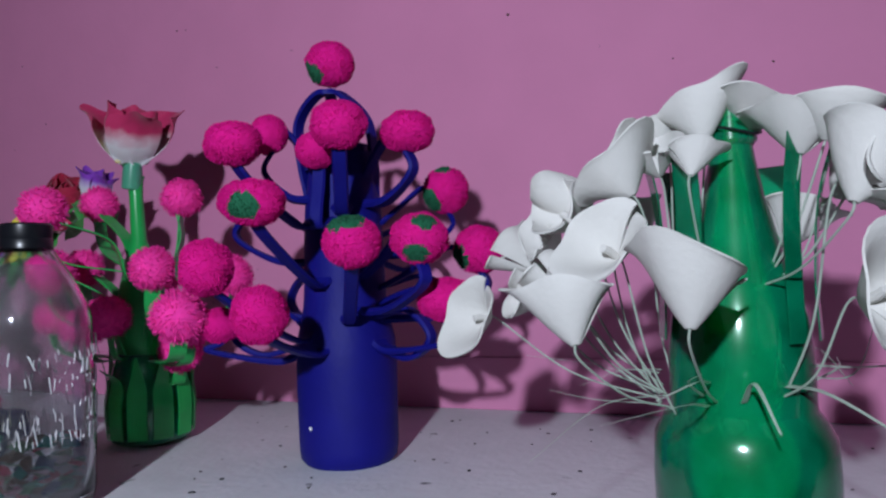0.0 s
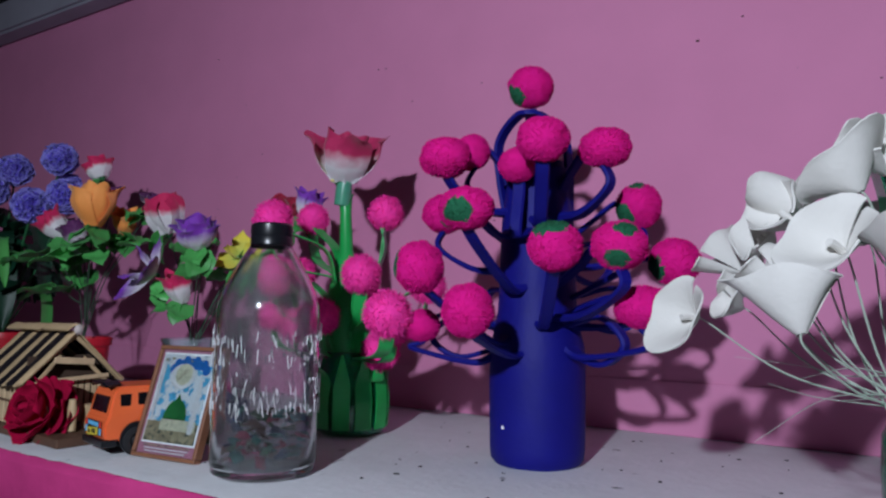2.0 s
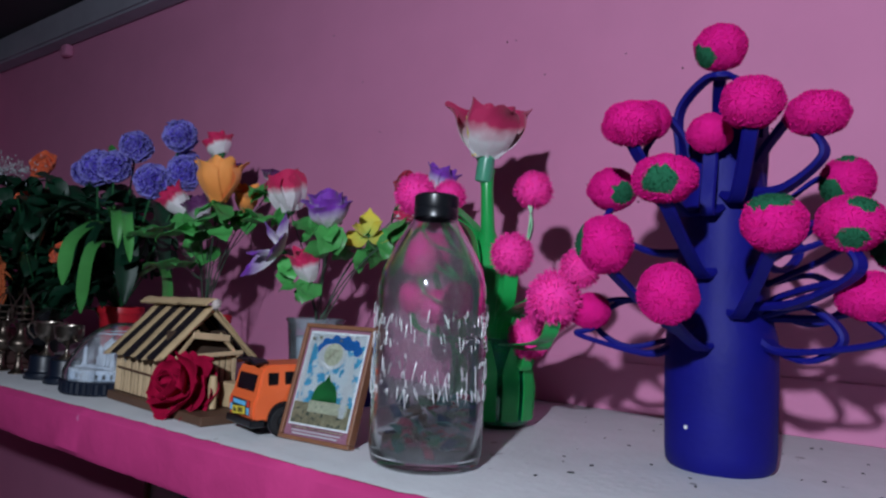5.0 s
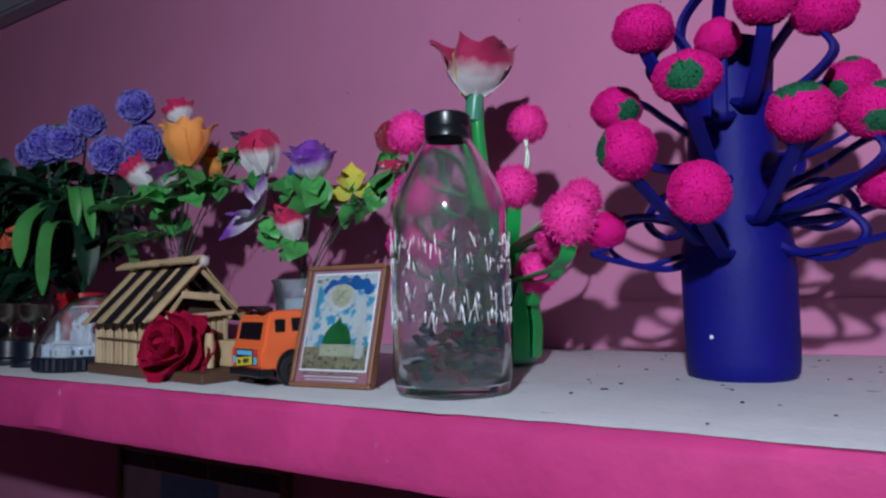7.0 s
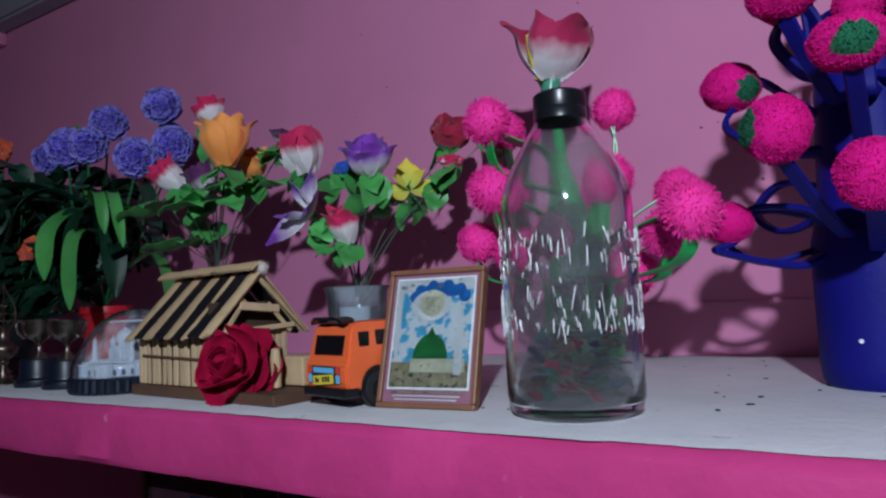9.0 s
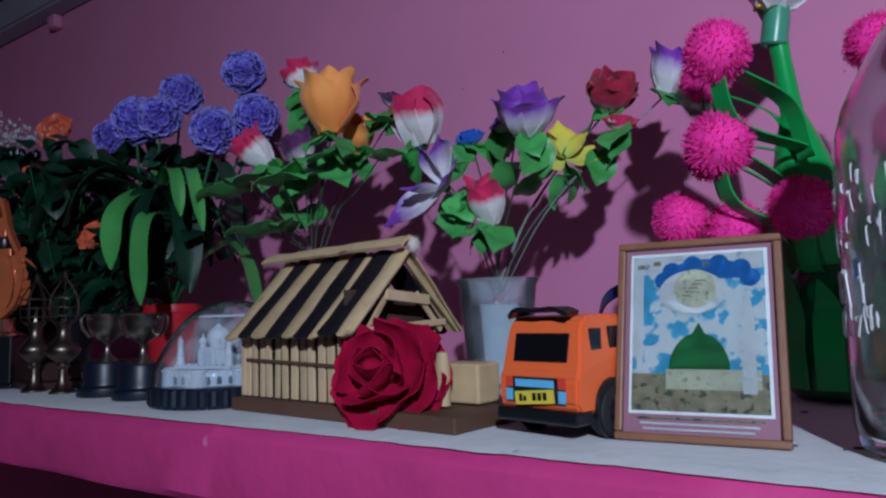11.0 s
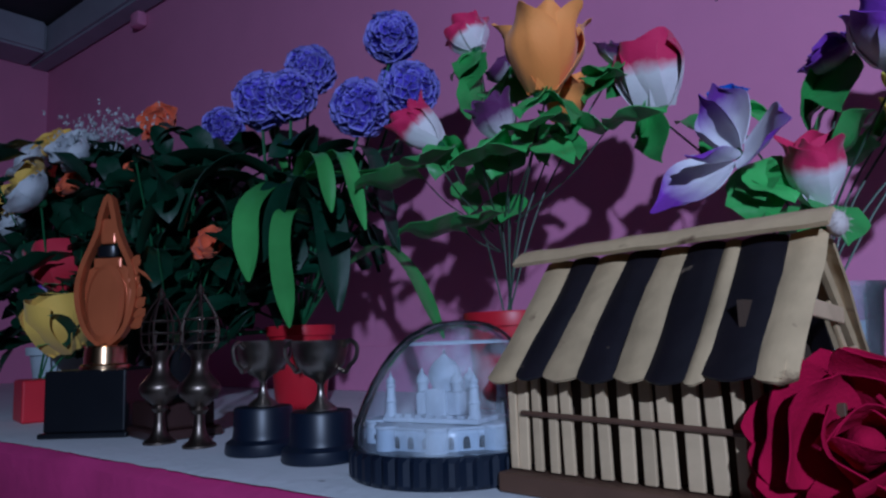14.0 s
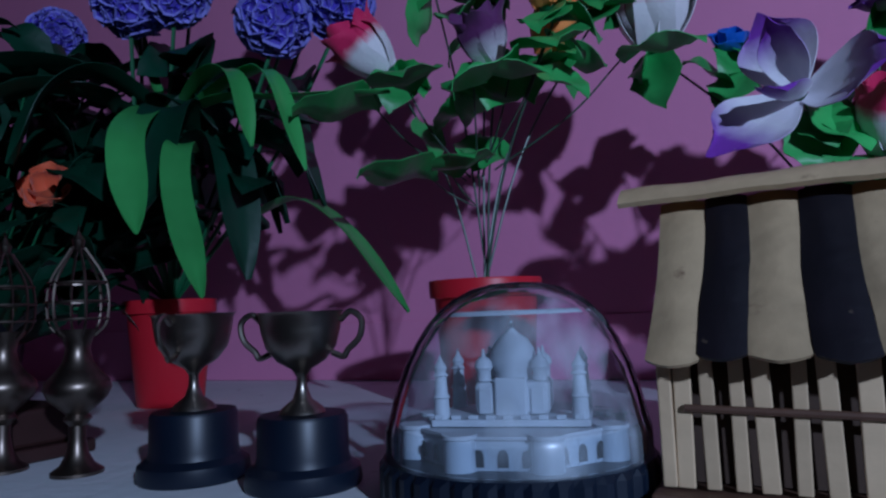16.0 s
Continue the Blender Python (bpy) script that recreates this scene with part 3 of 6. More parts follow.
def glass_bottle():
    t = thing("glass_bottle", pose(0.401, -0.514, S + 0.0005) @ Matrix.Diagonal((1.085, 1.085, 1.012, 1)), "clear glass bottle with a black screw cap and added bits for refracted colours", "bottle")
    outer = [(0, 0.004), (0.03, 0.003), (0.045, 0.0), (0.051, 0.004), (0.0532, 0.016), (0.0535, 0.05), (0.0532, 0.13), (0.0512, 0.15), (0.0518, 0.168), (0.0512, 0.180),
             (0.0475, 0.195), (0.0420, 0.208), (0.0360, 0.220), (0.0295, 0.232), (0.0235, 0.242), (0.0197, 0.251), (0.0195, 0.266)]
    inner = [(0.0168, 0.266), (0.0168, 0.25), (0.0212, 0.2415), (0.0270, 0.231), (0.0335, 0.219), (0.0395, 0.2065), (0.0450, 0.1935), (0.0487, 0.179), (0.0492, 0.167), (0.0487, 0.15), (0.0506, 0.13),
             (0.0508, 0.05), (0.0505, 0.018), (0.046, 0.010), (0.03, 0.0085), (0, 0.0095)]
    part("glass_body", lathe(outer + inner, 64, wob=0.004), GLASS, t, "clear glass body")
    rnd = random.Random(5)
    bm = bmesh.new()
    for i in range(330):
        row = rnd.choice(((0.142, 0.010), (0.122, 0.006), (0.092, 0.010), (0.074, 0.005)))
        a = rnd.uniform(0, 6.28)
        z0 = min(max(row[0] + rnd.gauss(0, row[1] * 0.7), 0.052), 0.158)
        h = rnd.choice((0.003, 0.005, 0.008, 0.012, 0.017)) * rnd.uniform(0.6, 1.1)
        w = rnd.uniform(0.0003, 0.0007)
        m = Matrix.Rotation(a, 4, "Z") @ Matrix.Translation((0.0533, 0, z0)) @ Matrix.Rotation(rnd.gauss(0, 0.13), 4, "X")
        sweep([m @ Vector((0, 0, -h / 2)), m @ Vector((0.0008, 0, -h / 2 + 0.001)), m @ Vector((0.0008, 0, h / 2 - 0.001)), m @ Vector((0, 0, h / 2))], disc_section(w, 5), None, bm)
    tagged(part("embossing", bm, GLINT_MARKS, t), "raised illegible marks in the glass, coloured white as glints", kind="stuff")
    # Added inner film: brightens the bottle with painted haze.
    film = [(max(r - 0.0006, 0), z + 0.0003) for r, z in inner[3:]]
    part("haze_film", lathe(film, 48), HAZE_FILM, t, "thin film that paints a pale haze inside the glass")
    # Added bits imitate the dark, coloured refraction in an empty bottle.
    for k in range(80):
        a, q = rnd.uniform(0, 6.28), 0.041 * math.sqrt(rnd.random())
        z = 0.014 + 0.050 * rnd.random() ** 1.6
        p = Vector((q * math.cos(a), q * math.sin(a), z))
        e = Vector((rnd.uniform(-1, 1), rnd.uniform(-1, 1), rnd.uniform(-0.3, 0.5))) * 0.009
        bend = Vector((rnd.uniform(-1, 1), rnd.uniform(-1, 1), 0.6)) * 0.004
        bm = sweep(curve([p - e, p + bend, p + e], 4), flat_section(rnd.uniform(0.009, 0.017), 0.0008), Vector((-e.y, e.x, 0.003)))
        part("refraction_bit", bm, REFRACTION_COLOURS[k % len(REFRACTION_COLOURS)], t, "added coloured bit standing for refracted surroundings" if k % len(REFRACTION_COLOURS) else "added teal bit standing for refracted surroundings")
    cap = [(0, 0.2715), (0.019, 0.2715), (0.0212, 0.2695), (0.0215, 0.262), (0.0208, 0.257), (0.0215, 0.256), (0.0212, 0.2455), (0.0205, 0.245), (0.0203, 0.262), (0, 0.268)]
    part("cap", lathe(cap, 40), BLACK, t, "black plastic screw cap")


glass_bottle()


def calla(R, H, seed, fold=0.0):
    """A rolled foam spathe: a narrow throat that flares into a wide, wavy rim with a pointed tip."""
    rnd = random.Random(seed)
    ph, lop = rnd.uniform(0, 6), rnd.uniform(-0.5, 0.5)

    def f(u, v):
        a = (u - 0.5) * 2 * math.pi * 0.97
        tip = math.exp(-((a - lop) / 0.5) ** 2)
        r = R * (0.09 + 0.91 * (0.75 * math.sin(1.5 * v) ** 0.9 + 0.25 * v ** 1.6)) * (1 + 0.09 * v * math.sin(2 * a + ph) + 0.05 * v * v * math.sin(5 * a + 2 * ph) + 0.26 * tip * v ** 4)
        z = H * (1.12 * v - 0.24 * v ** 4) * (1 + 0.22 * v * math.cos(a)) + 0.10 * R * v * v * math.sin(3 * a + ph)
        x, y = r * math.cos(a), r * math.sin(a) * (1 - fold * v)
        overlap = max(0.0, abs(u - 0.5) - 0.40) / 0.10
        x += R * 0.16 * overlap * v * (1 if u > 0.5 else 0.3)
        return Vector((x, y, z))
    return sheet(f, 36, 14, thick=0.0014)


def white_lily_vase():
    c = Vector((1.028, -0.487, S))
    t = thing("bottle_vase", Matrix.Translation(c + Vector((0.010, 0, 0))) @ Matrix.Diagonal((0.95, 0.95, 1, 1)), "vase cut from a translucent green plastic bottle", "vase")
    outer = [(0, 0.003), (0.05, 0.002), (0.059, 0.008), (0.063, 0.03), (0.064, 0.07), (0.0625, 0.098), (0.056, 0.110), (0.0505, 0.117), (0.0505, 0.15),
             (0.0475, 0.18), (0.038, 0.205), (0.029, 0.235), (0.022, 0.262), (0.0175, 0.285), (0.0150, 0.300)]
    inner = [(max(r - 0.0012, 0), z + 0.0006) for r, z in outer[::-1]]
    part("bottle_body", lathe(outer + inner, 56, wob=0.01), PET_GREEN, t, "translucent green bottle with a knotted top")
    part("bottle_neck", lathe([(0.0158, 0.300), (0.0185, 0.303), (0.0185, 0.308), (0.0145, 0.310), (0.013, 0.328), (0.0105, 0.328), (0.011, 0.305), (0.0140, 0.298)], 32), PET_GREEN, t)
    part("wire_ring", sweep([Vector((0.021 * math.cos(a), 0.021 * math.sin(a), 0.309 + 0.003 * math.sin(2 * a))) for a in [i * math.pi / 12 for i in range(25)]], disc_section(0.0011, 5)), BLACK, t, "dark wire ring")
    for az, wd, top, lean in ((-170, 0.026, 0.30, 0.016), (-128, 0.02, 0.30, 0.01), (-52, 0.014, 0.305, 0.012), (-15, 0.018, 0.30, 0.02), (60, 0.024, 0.29, 0.02), (130, 0.024, 0.29, 0.02)):
        d = Vector((math.cos(radians(az)), math.sin(radians(az)), 0))
        pts = curve([d * 0.0545 + Vector((0, 0, 0.165)), d * 0.053 + Vector((0, 0, 0.21)), d * (0.049 + lean * 0.4) + Vector((0, 0, 0.26)), d * (0.048 + lean) + Vector((0, 0, top))], 6)
        part("cut_strip", sweep(pts, flat_section(wd, 0.0012), Vector((-d.y, d.x, 0))), PET_GREEN, t)
    b = thing("lily_bouquet", Matrix.Translation(c), "white foam calla lilies on thin stems in a green vase", "flowers")
    flowers = [((0.922, -0.487, 1.602), (-0.9, -0.35, 0.3), 0.034, 0.6), ((0.963, -0.530, 1.613), (-0.5, 0.3, 0.7), 0.034, 0), ((0.985, -0.511, 1.628), (-0.3, -0.3, 0.9), 0.030, 0.2),
               ((1.011, -0.537, 1.622), (0.1, -0.9, 0.3), 0.020, 0), ((1.035, -0.454, 1.654), (0.0, -0.5, 0.8), 0.034, 0.2), ((1.077, -0.523, 1.638), (0.1, 0.2, 1), 0.036, 0.2),
               ((1.101, -0.576, 1.606), (0.5, -0.1, 0.9), 0.034, 0.3), ((0.920, -0.514, 1.558), (-0.7, -0.5, 0.5), 0.036, 0.3), ((0.954, -0.551, 1.533), (-0.3, -0.9, 0.35), 0.036, 0.1),
               ((0.929, -0.567, 1.494), (-0.3, -0.7, 0.75), 0.038, 0.45), ((1.108, -0.576, 1.565), (0.8, -0.5, 0.2), 0.034, 0.2), ((1.106, -0.589, 1.499), (0.5, -0.9, 0.1), 0.036, 0),
               ((0.869, -0.452, 1.531), (-0.9, -0.2, 0.4), 0.032, 0.2), ((0.841, -0.477, 1.481), (-0.5, -0.95, 0.1), 0.033, 0), ((0.877, -0.465, 1.491), (-0.5, -0.5, 0.2), 0.024, 0.2),
               ((1.006, -0.604, 1.509), (0.1, -0.55, 0.95), 0.038, 0.15), ((1.118, -0.471, 1.608), (0.8, 0.1, 0.6), 0.036, 0.2), ((0.967, -0.433, 1.552), (-0.4, 0.5, 0.6), 0.034, 0.2),
               ((1.085, -0.441, 1.549), (0.4, 0.5, 0.6), 0.034, 0.2), ((0.889, -0.438, 1.512), (-0.8, 0.3, 0.3), 0.03, 0.1),
               ((0.989, -0.472, 1.646), (-0.3, 0.1, 0.9), 0.034, 0.4), ((1.017, -0.501, 1.657), (-0.1, -0.4, 0.9), 0.032, 0.35), ((1.054, -0.492, 1.660), (0.1, -0.3, 0.9), 0.036, 0.3),
               ((1.094, -0.536, 1.644), (0.3, -0.2, 0.9), 0.036, 0.4), ((1.115, -0.531, 1.622), (0.6, -0.4, 0.7), 0.034, 0.3), ((0.953, -0.495, 1.625), (-0.6, -0.1, 0.7), 0.034, 0.5),
               ((0.901, -0.482, 1.542), (-0.6, -0.6, 0.4), 0.032, 0.5), ((0.914, -0.539, 1.512), (-0.6, -0.7, 0.3), 0.03, 0.4)]
    for i, (p, d, R, fold) in enumerate(flowers):
        v = Vector(p) - c
        if v.z > 0.3:
            v.z -= 0.034
        trumpet = i % 3 == 0
        d = Vector((d[0], 0.30 if trumpet else 0.75 * d[1], d[2] + (0.35 if trumpet else 0.1))).normalized()
        H = R * (1.2 if trumpet else 0.85)
        base = v - d * H * 0.6
        head = part("lily", calla(R * 0.90, H, i, fold * 0.8), FOAM, b, "white foam calla lily", aim(base, d, i * 1.3))
        part("spadix", tube([(0, 0, 0.002), (0.001, 0, H * 0.35), (0.003, 0, H * 0.55)], 0.0028, 8), FOAM, head)
        inward = Vector((v.x, v.y, 0)).normalized()
        root = inward * 0.045 + Vector((0, 0, 0.115 + 0.004 * (i % 4)))
        if v.z > 0.27:
            root = inward * 0.03 + Vector((0, 0, 0.20))
        pts = curve([root, root * 0.5 + base * 0.5 - Vector((0, 0, 0.012)), base - d * 0.01, base + d * 0.003], 6)
        part("stem", tube(pts, 0.0008, 6), WIRE, b)
    rnd = random.Random(9)
    for i in range(18):
        az = rnd.uniform(0, 2 * math.pi)
        d = Vector((math.cos(az), math.sin(az), 0))
        L = rnd.uniform(0.05, 0.11)
        z = 0.118 + rnd.uniform(0, 0.03)
        pts = curve([d * 0.05 + Vector((0, 0, z)), d * (0.05 + L * 0.5) + Vector((0, 0, z + rnd.uniform(-0.005, 0.02))), d * (0.05 + L) + Vector((rnd.uniform(-0.03, 0.03), rnd.uniform(-0.03, 0.03), z + rnd.uniform(-0.03, 0.03)))], 6)
        part("loose_strip", sweep(pts, flat_section(rnd.uniform(0.0015, 0.004), 0.0006), Vector((-d.y, d.x, 0.3)), taper=lambda k: 1 - 0.7 * k), WIRE, b)


white_lily_vase()


def petal(L, W, cup, out, seed=0, frill=0.0, point=0.0):
    """A crumpled cloth petal that stands on its foot at the origin, bulging towards -y, its rim rolled out."""
    lean = 0.5 * math.sin(seed * 2.3 + L * 700)

    def f(u, v):
        x = (u - 0.5) * 2
        w = W * (math.sin(math.pi * (0.12 + 0.80 * v) ** (0.8 + point)) ** 0.7 if point > 0.4 else math.sin(math.pi * (0.14 + 0.54 * v)) ** 0.6)
        rim = max(0.0, v - 0.62) / 0.38
        z = L * v * (1 - 0.10 * x * x * v * v) + point * L * 0.25 * v * v * (1 - abs(x))
        z += L * 0.026 * rim * frill * (math.sin(3.1 * x + seed) + 0.5 * math.sin(7 * x + 2 * seed))
        y = -out * math.sin(math.pi * v * (0.62 if point > 0.4 else 0.84)) * L + cup * (x * x) * w
        y -= rim * rim * frill * L * 0.10 * (1 + 0.8 * math.sin(3 * x + seed))
        c = Vector((x * 2.1 + seed * 1.7, v * 2.6, L * 90))
        y += L * 0.045 * noise.noise(c) * min(1.0, 2 * v)
        return Vector((w * x + lean * W * 0.22 * v * v, y, z - L * 0.05 * rim * frill))
    return sheet(f, 10, 12, thick=0.0007)


PETALS = {}


def bloom(parent, at, direction, kind, R, material, name="bloom", label="", spin=0.0):
    """A cloth flower head: a calyx that carries its petals."""
    q = 0.45 if kind == "open" else 1.0
    calyx = lathe([(0, -R * 0.25), (R * 0.12, -R * 0.2), (R * 0.25 * q, 0), (R * 0.3 * q, R * 0.12 * q), (R * 0.1 * q, R * 0.1 * q), (0, R * 0.08 * q)], 12)
    head = part(name, calyx, STEM, parent, label, aim(at, direction, spin))
    rings = {"rose": [(3, 0.13, 1.50, 0.50, 0.7, -2, 0.6), (4, 0.24, 1.5, 0.66, 0.5, 3, 1.1), (5, 0.32, 1.30, 0.68, 0.35, 12, 1.7)],
             "tulip": [(3, 0.14, 1.68, 0.48, 0.7, -3, 0.8), (5, 0.24, 1.66, 0.56, 0.5, 1, 1.8)],
             "bud": [(3, 0.12, 1.45, 0.62, 0.7, -5, 0.2), (4, 0.24, 1.55, 0.76, 0.55, -3, 0.5)],
             "open": [(2, 0.14, 1.3, 0.44, 0.6, 12, 0.6), (3, 0.18, 1.65, 0.76, 0.30, 50, 1.0)],
             "flare": [(3, 0.12, 1.45, 0.46, 0.5, 4, 1.0), (3, 0.2, 1.6, 0.62, 0.35, 15, 1.9)],
             "small": [(3, 0.18, 1.0, 0.55, 0.7, 8, 0.8), (5, 0.3, 1.0, 0.68, 0.5, 30, 1.3)]}[kind]
    for k, (n, r, L, W, cup, tilt, frill) in enumerate(rings):
        key = (kind, k, round(R, 4), material.name)
        if key not in PETALS:
            bm = petal(R * L, R * W, cup, 0.28, k, frill, 0.5 if kind == "open" else 0.12)
            me = bpy.data.meshes.new("petal")
            for fc in bm.faces:
                fc.smooth = True
            bm.to_mesh(me)
            bm.free()
            me.set_sharp_from_angle(angle=radians(45))
            me.materials.append(material)
            PETALS[key] = me
        for i in range(n):
            a = 2 * math.pi * (i + 0.5 * (k % 2)) / n + 0.3 * k
            j = random.Random(int(R * 1e5) + i + 17 * k + int(spin * 10))
            m = Matrix.Rotation(a, 4, "Z") @ Matrix.Translation((0, -R * r, 0)) @ Matrix.Rotation(radians(tilt + j.uniform(-6, 6)), 4, "X") @ Matrix.Rotation(j.uniform(-0.15, 0.15), 4, "Y")
            part("petal", PETALS[key], None, head, m=m @ Matrix.Scale(j.uniform(0.92, 1.08), 4))
    return head


def leaf_mesh(L, W, droop, fold=0.25, material=LEAF, wave=0.0):
    def f(u, v):
        x = (u - 0.5) * 2
        w = W * math.sin(math.pi * min(0.04 + v * 0.95, 1)) ** 0.75 * (1 + 0.07 * math.sin(v * 44))
        a = droop * v
        y = L * (math.sin(a) / droop if abs(droop) > 1e-3 else v)
        z = -L * ((1 - math.cos(a)) / droop if abs(droop) > 1e-3 else 0)
        return Vector((w * x, y, z + fold * abs(x) * w + wave * W * math.sin(v * 9 + x)))
    bm = sheet(f, 6, 10, thick=0.0005)
    me = bpy.data.meshes.new("leaf")
    for fc in bm.faces:
        fc.smooth = True
    bm.to_mesh(me)
    bm.free()
    me.set_sharp_from_angle(angle=radians(60))
    me.materials.append(material)
    return me


ROSE_LEAVES = [leaf_mesh(0.052, 0.0215, d, 0.22, LEAF, 0.14) for d in (0.3, 0.8, 1.2)]
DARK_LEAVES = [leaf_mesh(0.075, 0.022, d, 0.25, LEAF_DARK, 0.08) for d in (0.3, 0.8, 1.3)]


def leaf(parent, me, at, az, tilt, roll=0.0, scale=1.0):
    m = Matrix.Translation(at) @ Matrix.Rotation(az, 4, "Z") @ Matrix.Rotation(tilt, 4, "X") @ Matrix.Rotation(roll, 4, "Y") @ Matrix.Scale(scale, 4)
    return part("leaf", me, None, parent, m=m)


def tulip_vase():
    c = Vector((0.325, -0.268, S))
    t = thing("bottle_vase", Matrix.Translation(c), "green plastic bottle vase with cut strips and bright pink pompoms", "vase")
    outer = [(0, 0.003), (0.04, 0.001), (0.049, 0.006), (0.0515, 0.02), (0.051, 0.05), (0.049, 0.08), (0.046, 0.10), (0.040, 0.118)]
    inner = [(max(r - 0.0012, 0), z + 0.0008) for r, z in outer[::-1]]
    part("bottle_body", lathe(outer + inner, 48, wob=0.03), PET_GREEN, t, "translucent green bottle base")
    rnd = random.Random(3)
    for i in range(11):
        a = 2 * math.pi * i / 11
        d = Vector((math.cos(a), math.sin(a), 0))
        part("leaf_strip", sweep(curve([d * 0.0535 + Vector((0, 0, 0.012)), d * 0.0555 + Vector((0, 0, 0.05)), d * 0.053 + Vector((0, 0, 0.085)), d * (0.056 + 0.01 * (i % 3)) + Vector((0, 0, 0.105 + 0.012 * (i % 4)))], 6), flat_section(0.024, 0.0015), Vector((-d.y, d.x, 0)), taper=lambda k: 1 if k < 0.55 else max(0.1, 1 - (k - 0.55) * 2)), STRIP_GREEN, t)
    part("core", lathe([(0, 0.10), (0.038, 0.118), (0.032, 0.16), (0.030, 0.20), (0.020, 0.24), (0.0105, 0.27), (0.009, 0.33), (0.0105, 0.352), (0.013, 0.36), (0, 0.362)], 28, m=Matrix.Shear("XY", 4, (-0.11, 0.06))), STRIP_GREEN, t, "green stem")
    top = Vector((0.284, -0.252, 1.665)) - c
    part("collar", lathe([(0.010, -0.004), (0.0125, -0.002), (0.013, 0.02), (0.010, 0.045), (0.004, 0.075), (0, 0.078)], 24), mat("pale_green_collar", (0.12, 0.50, 0.32), 0.3, trans=0.4), t, "pale green plastic collar", aim(top - Vector((0, 0, 0.02)), (0.18, -0.05, 1)))
    bloom(t, top + Vector((0, 0, 0.012)), (0.22, -0.12, 1), "flare", 0.056, P_ROSE2, "tulip", "white tulip with crimson edges and a yellow middle", 0.4)
    part("stamen", lathe([(0, 0.0), (0.006, 0.004), (0.007, 0.04), (0.004, 0.062), (0, 0.064)], 10), YELLOW, t, "yellow stamen", aim(top + Vector((-0.006, -0.012, 0.01)), (-0.1, -0.25, 1)))
    pts = [(0.252, -0.366, 1.607), (0.214, -0.239, 1.626), (0.368, -0.251, 1.624), (0.379, -0.321, 1.529), (0.480, -0.396, 1.475), (0.389, -0.285, 1.422), (0.303, -0.316, 1.469),
           (0.225, -0.278, 1.534), (0.196, -0.300, 1.471), (0.245, -0.296, 1.457), (0.245, -0.349, 1.529), (0.433, -0.234, 1.517), (0.444, -0.337, 1.460), (0.296, -0.206, 1.520)]
    for i, p in enumerate(pts):
        v = Vector(p) - c
        r = (0.0265, 0.024, 0.025, 0.026, 0.028, 0.026)[i % 6]
        part("pompom", pompom(r, shag=0.15, n=1700, seed=40 + i), (YARN_LIGHT, YARN_GREEN), t, "bright pink shaggy pompom", Matrix.Translation(v))
        d = Vector((v.x, v.y, 0)).normalized()
        za = min(max(v.z - 0.09, 0.10), 0.22)
        ra = 0.034
        pth = curve([d * (ra - 0.006) + Vector((0, 0, za)), d * (ra + 0.012) + Vector((0, 0, za + 0.05)), v * 0.88 + Vector((0, 0, 0.022)), v, v * 0.9 - Vector((0, 0, 0.03)), d * ra + Vector((0, 0, za + 0.01))], 8)
        part("strip", sweep(pth, flat_section(0.018, 0.0018), Vector((-d.y, d.x, 0))), STRIP_GREEN, t)


P_ROSE2 = petal_mat("crimson_edged_petal", (0.80, 0.78, 0.80), (0.45, 0.012, 0.09), 0.47, 0.16)
tulip_vase()


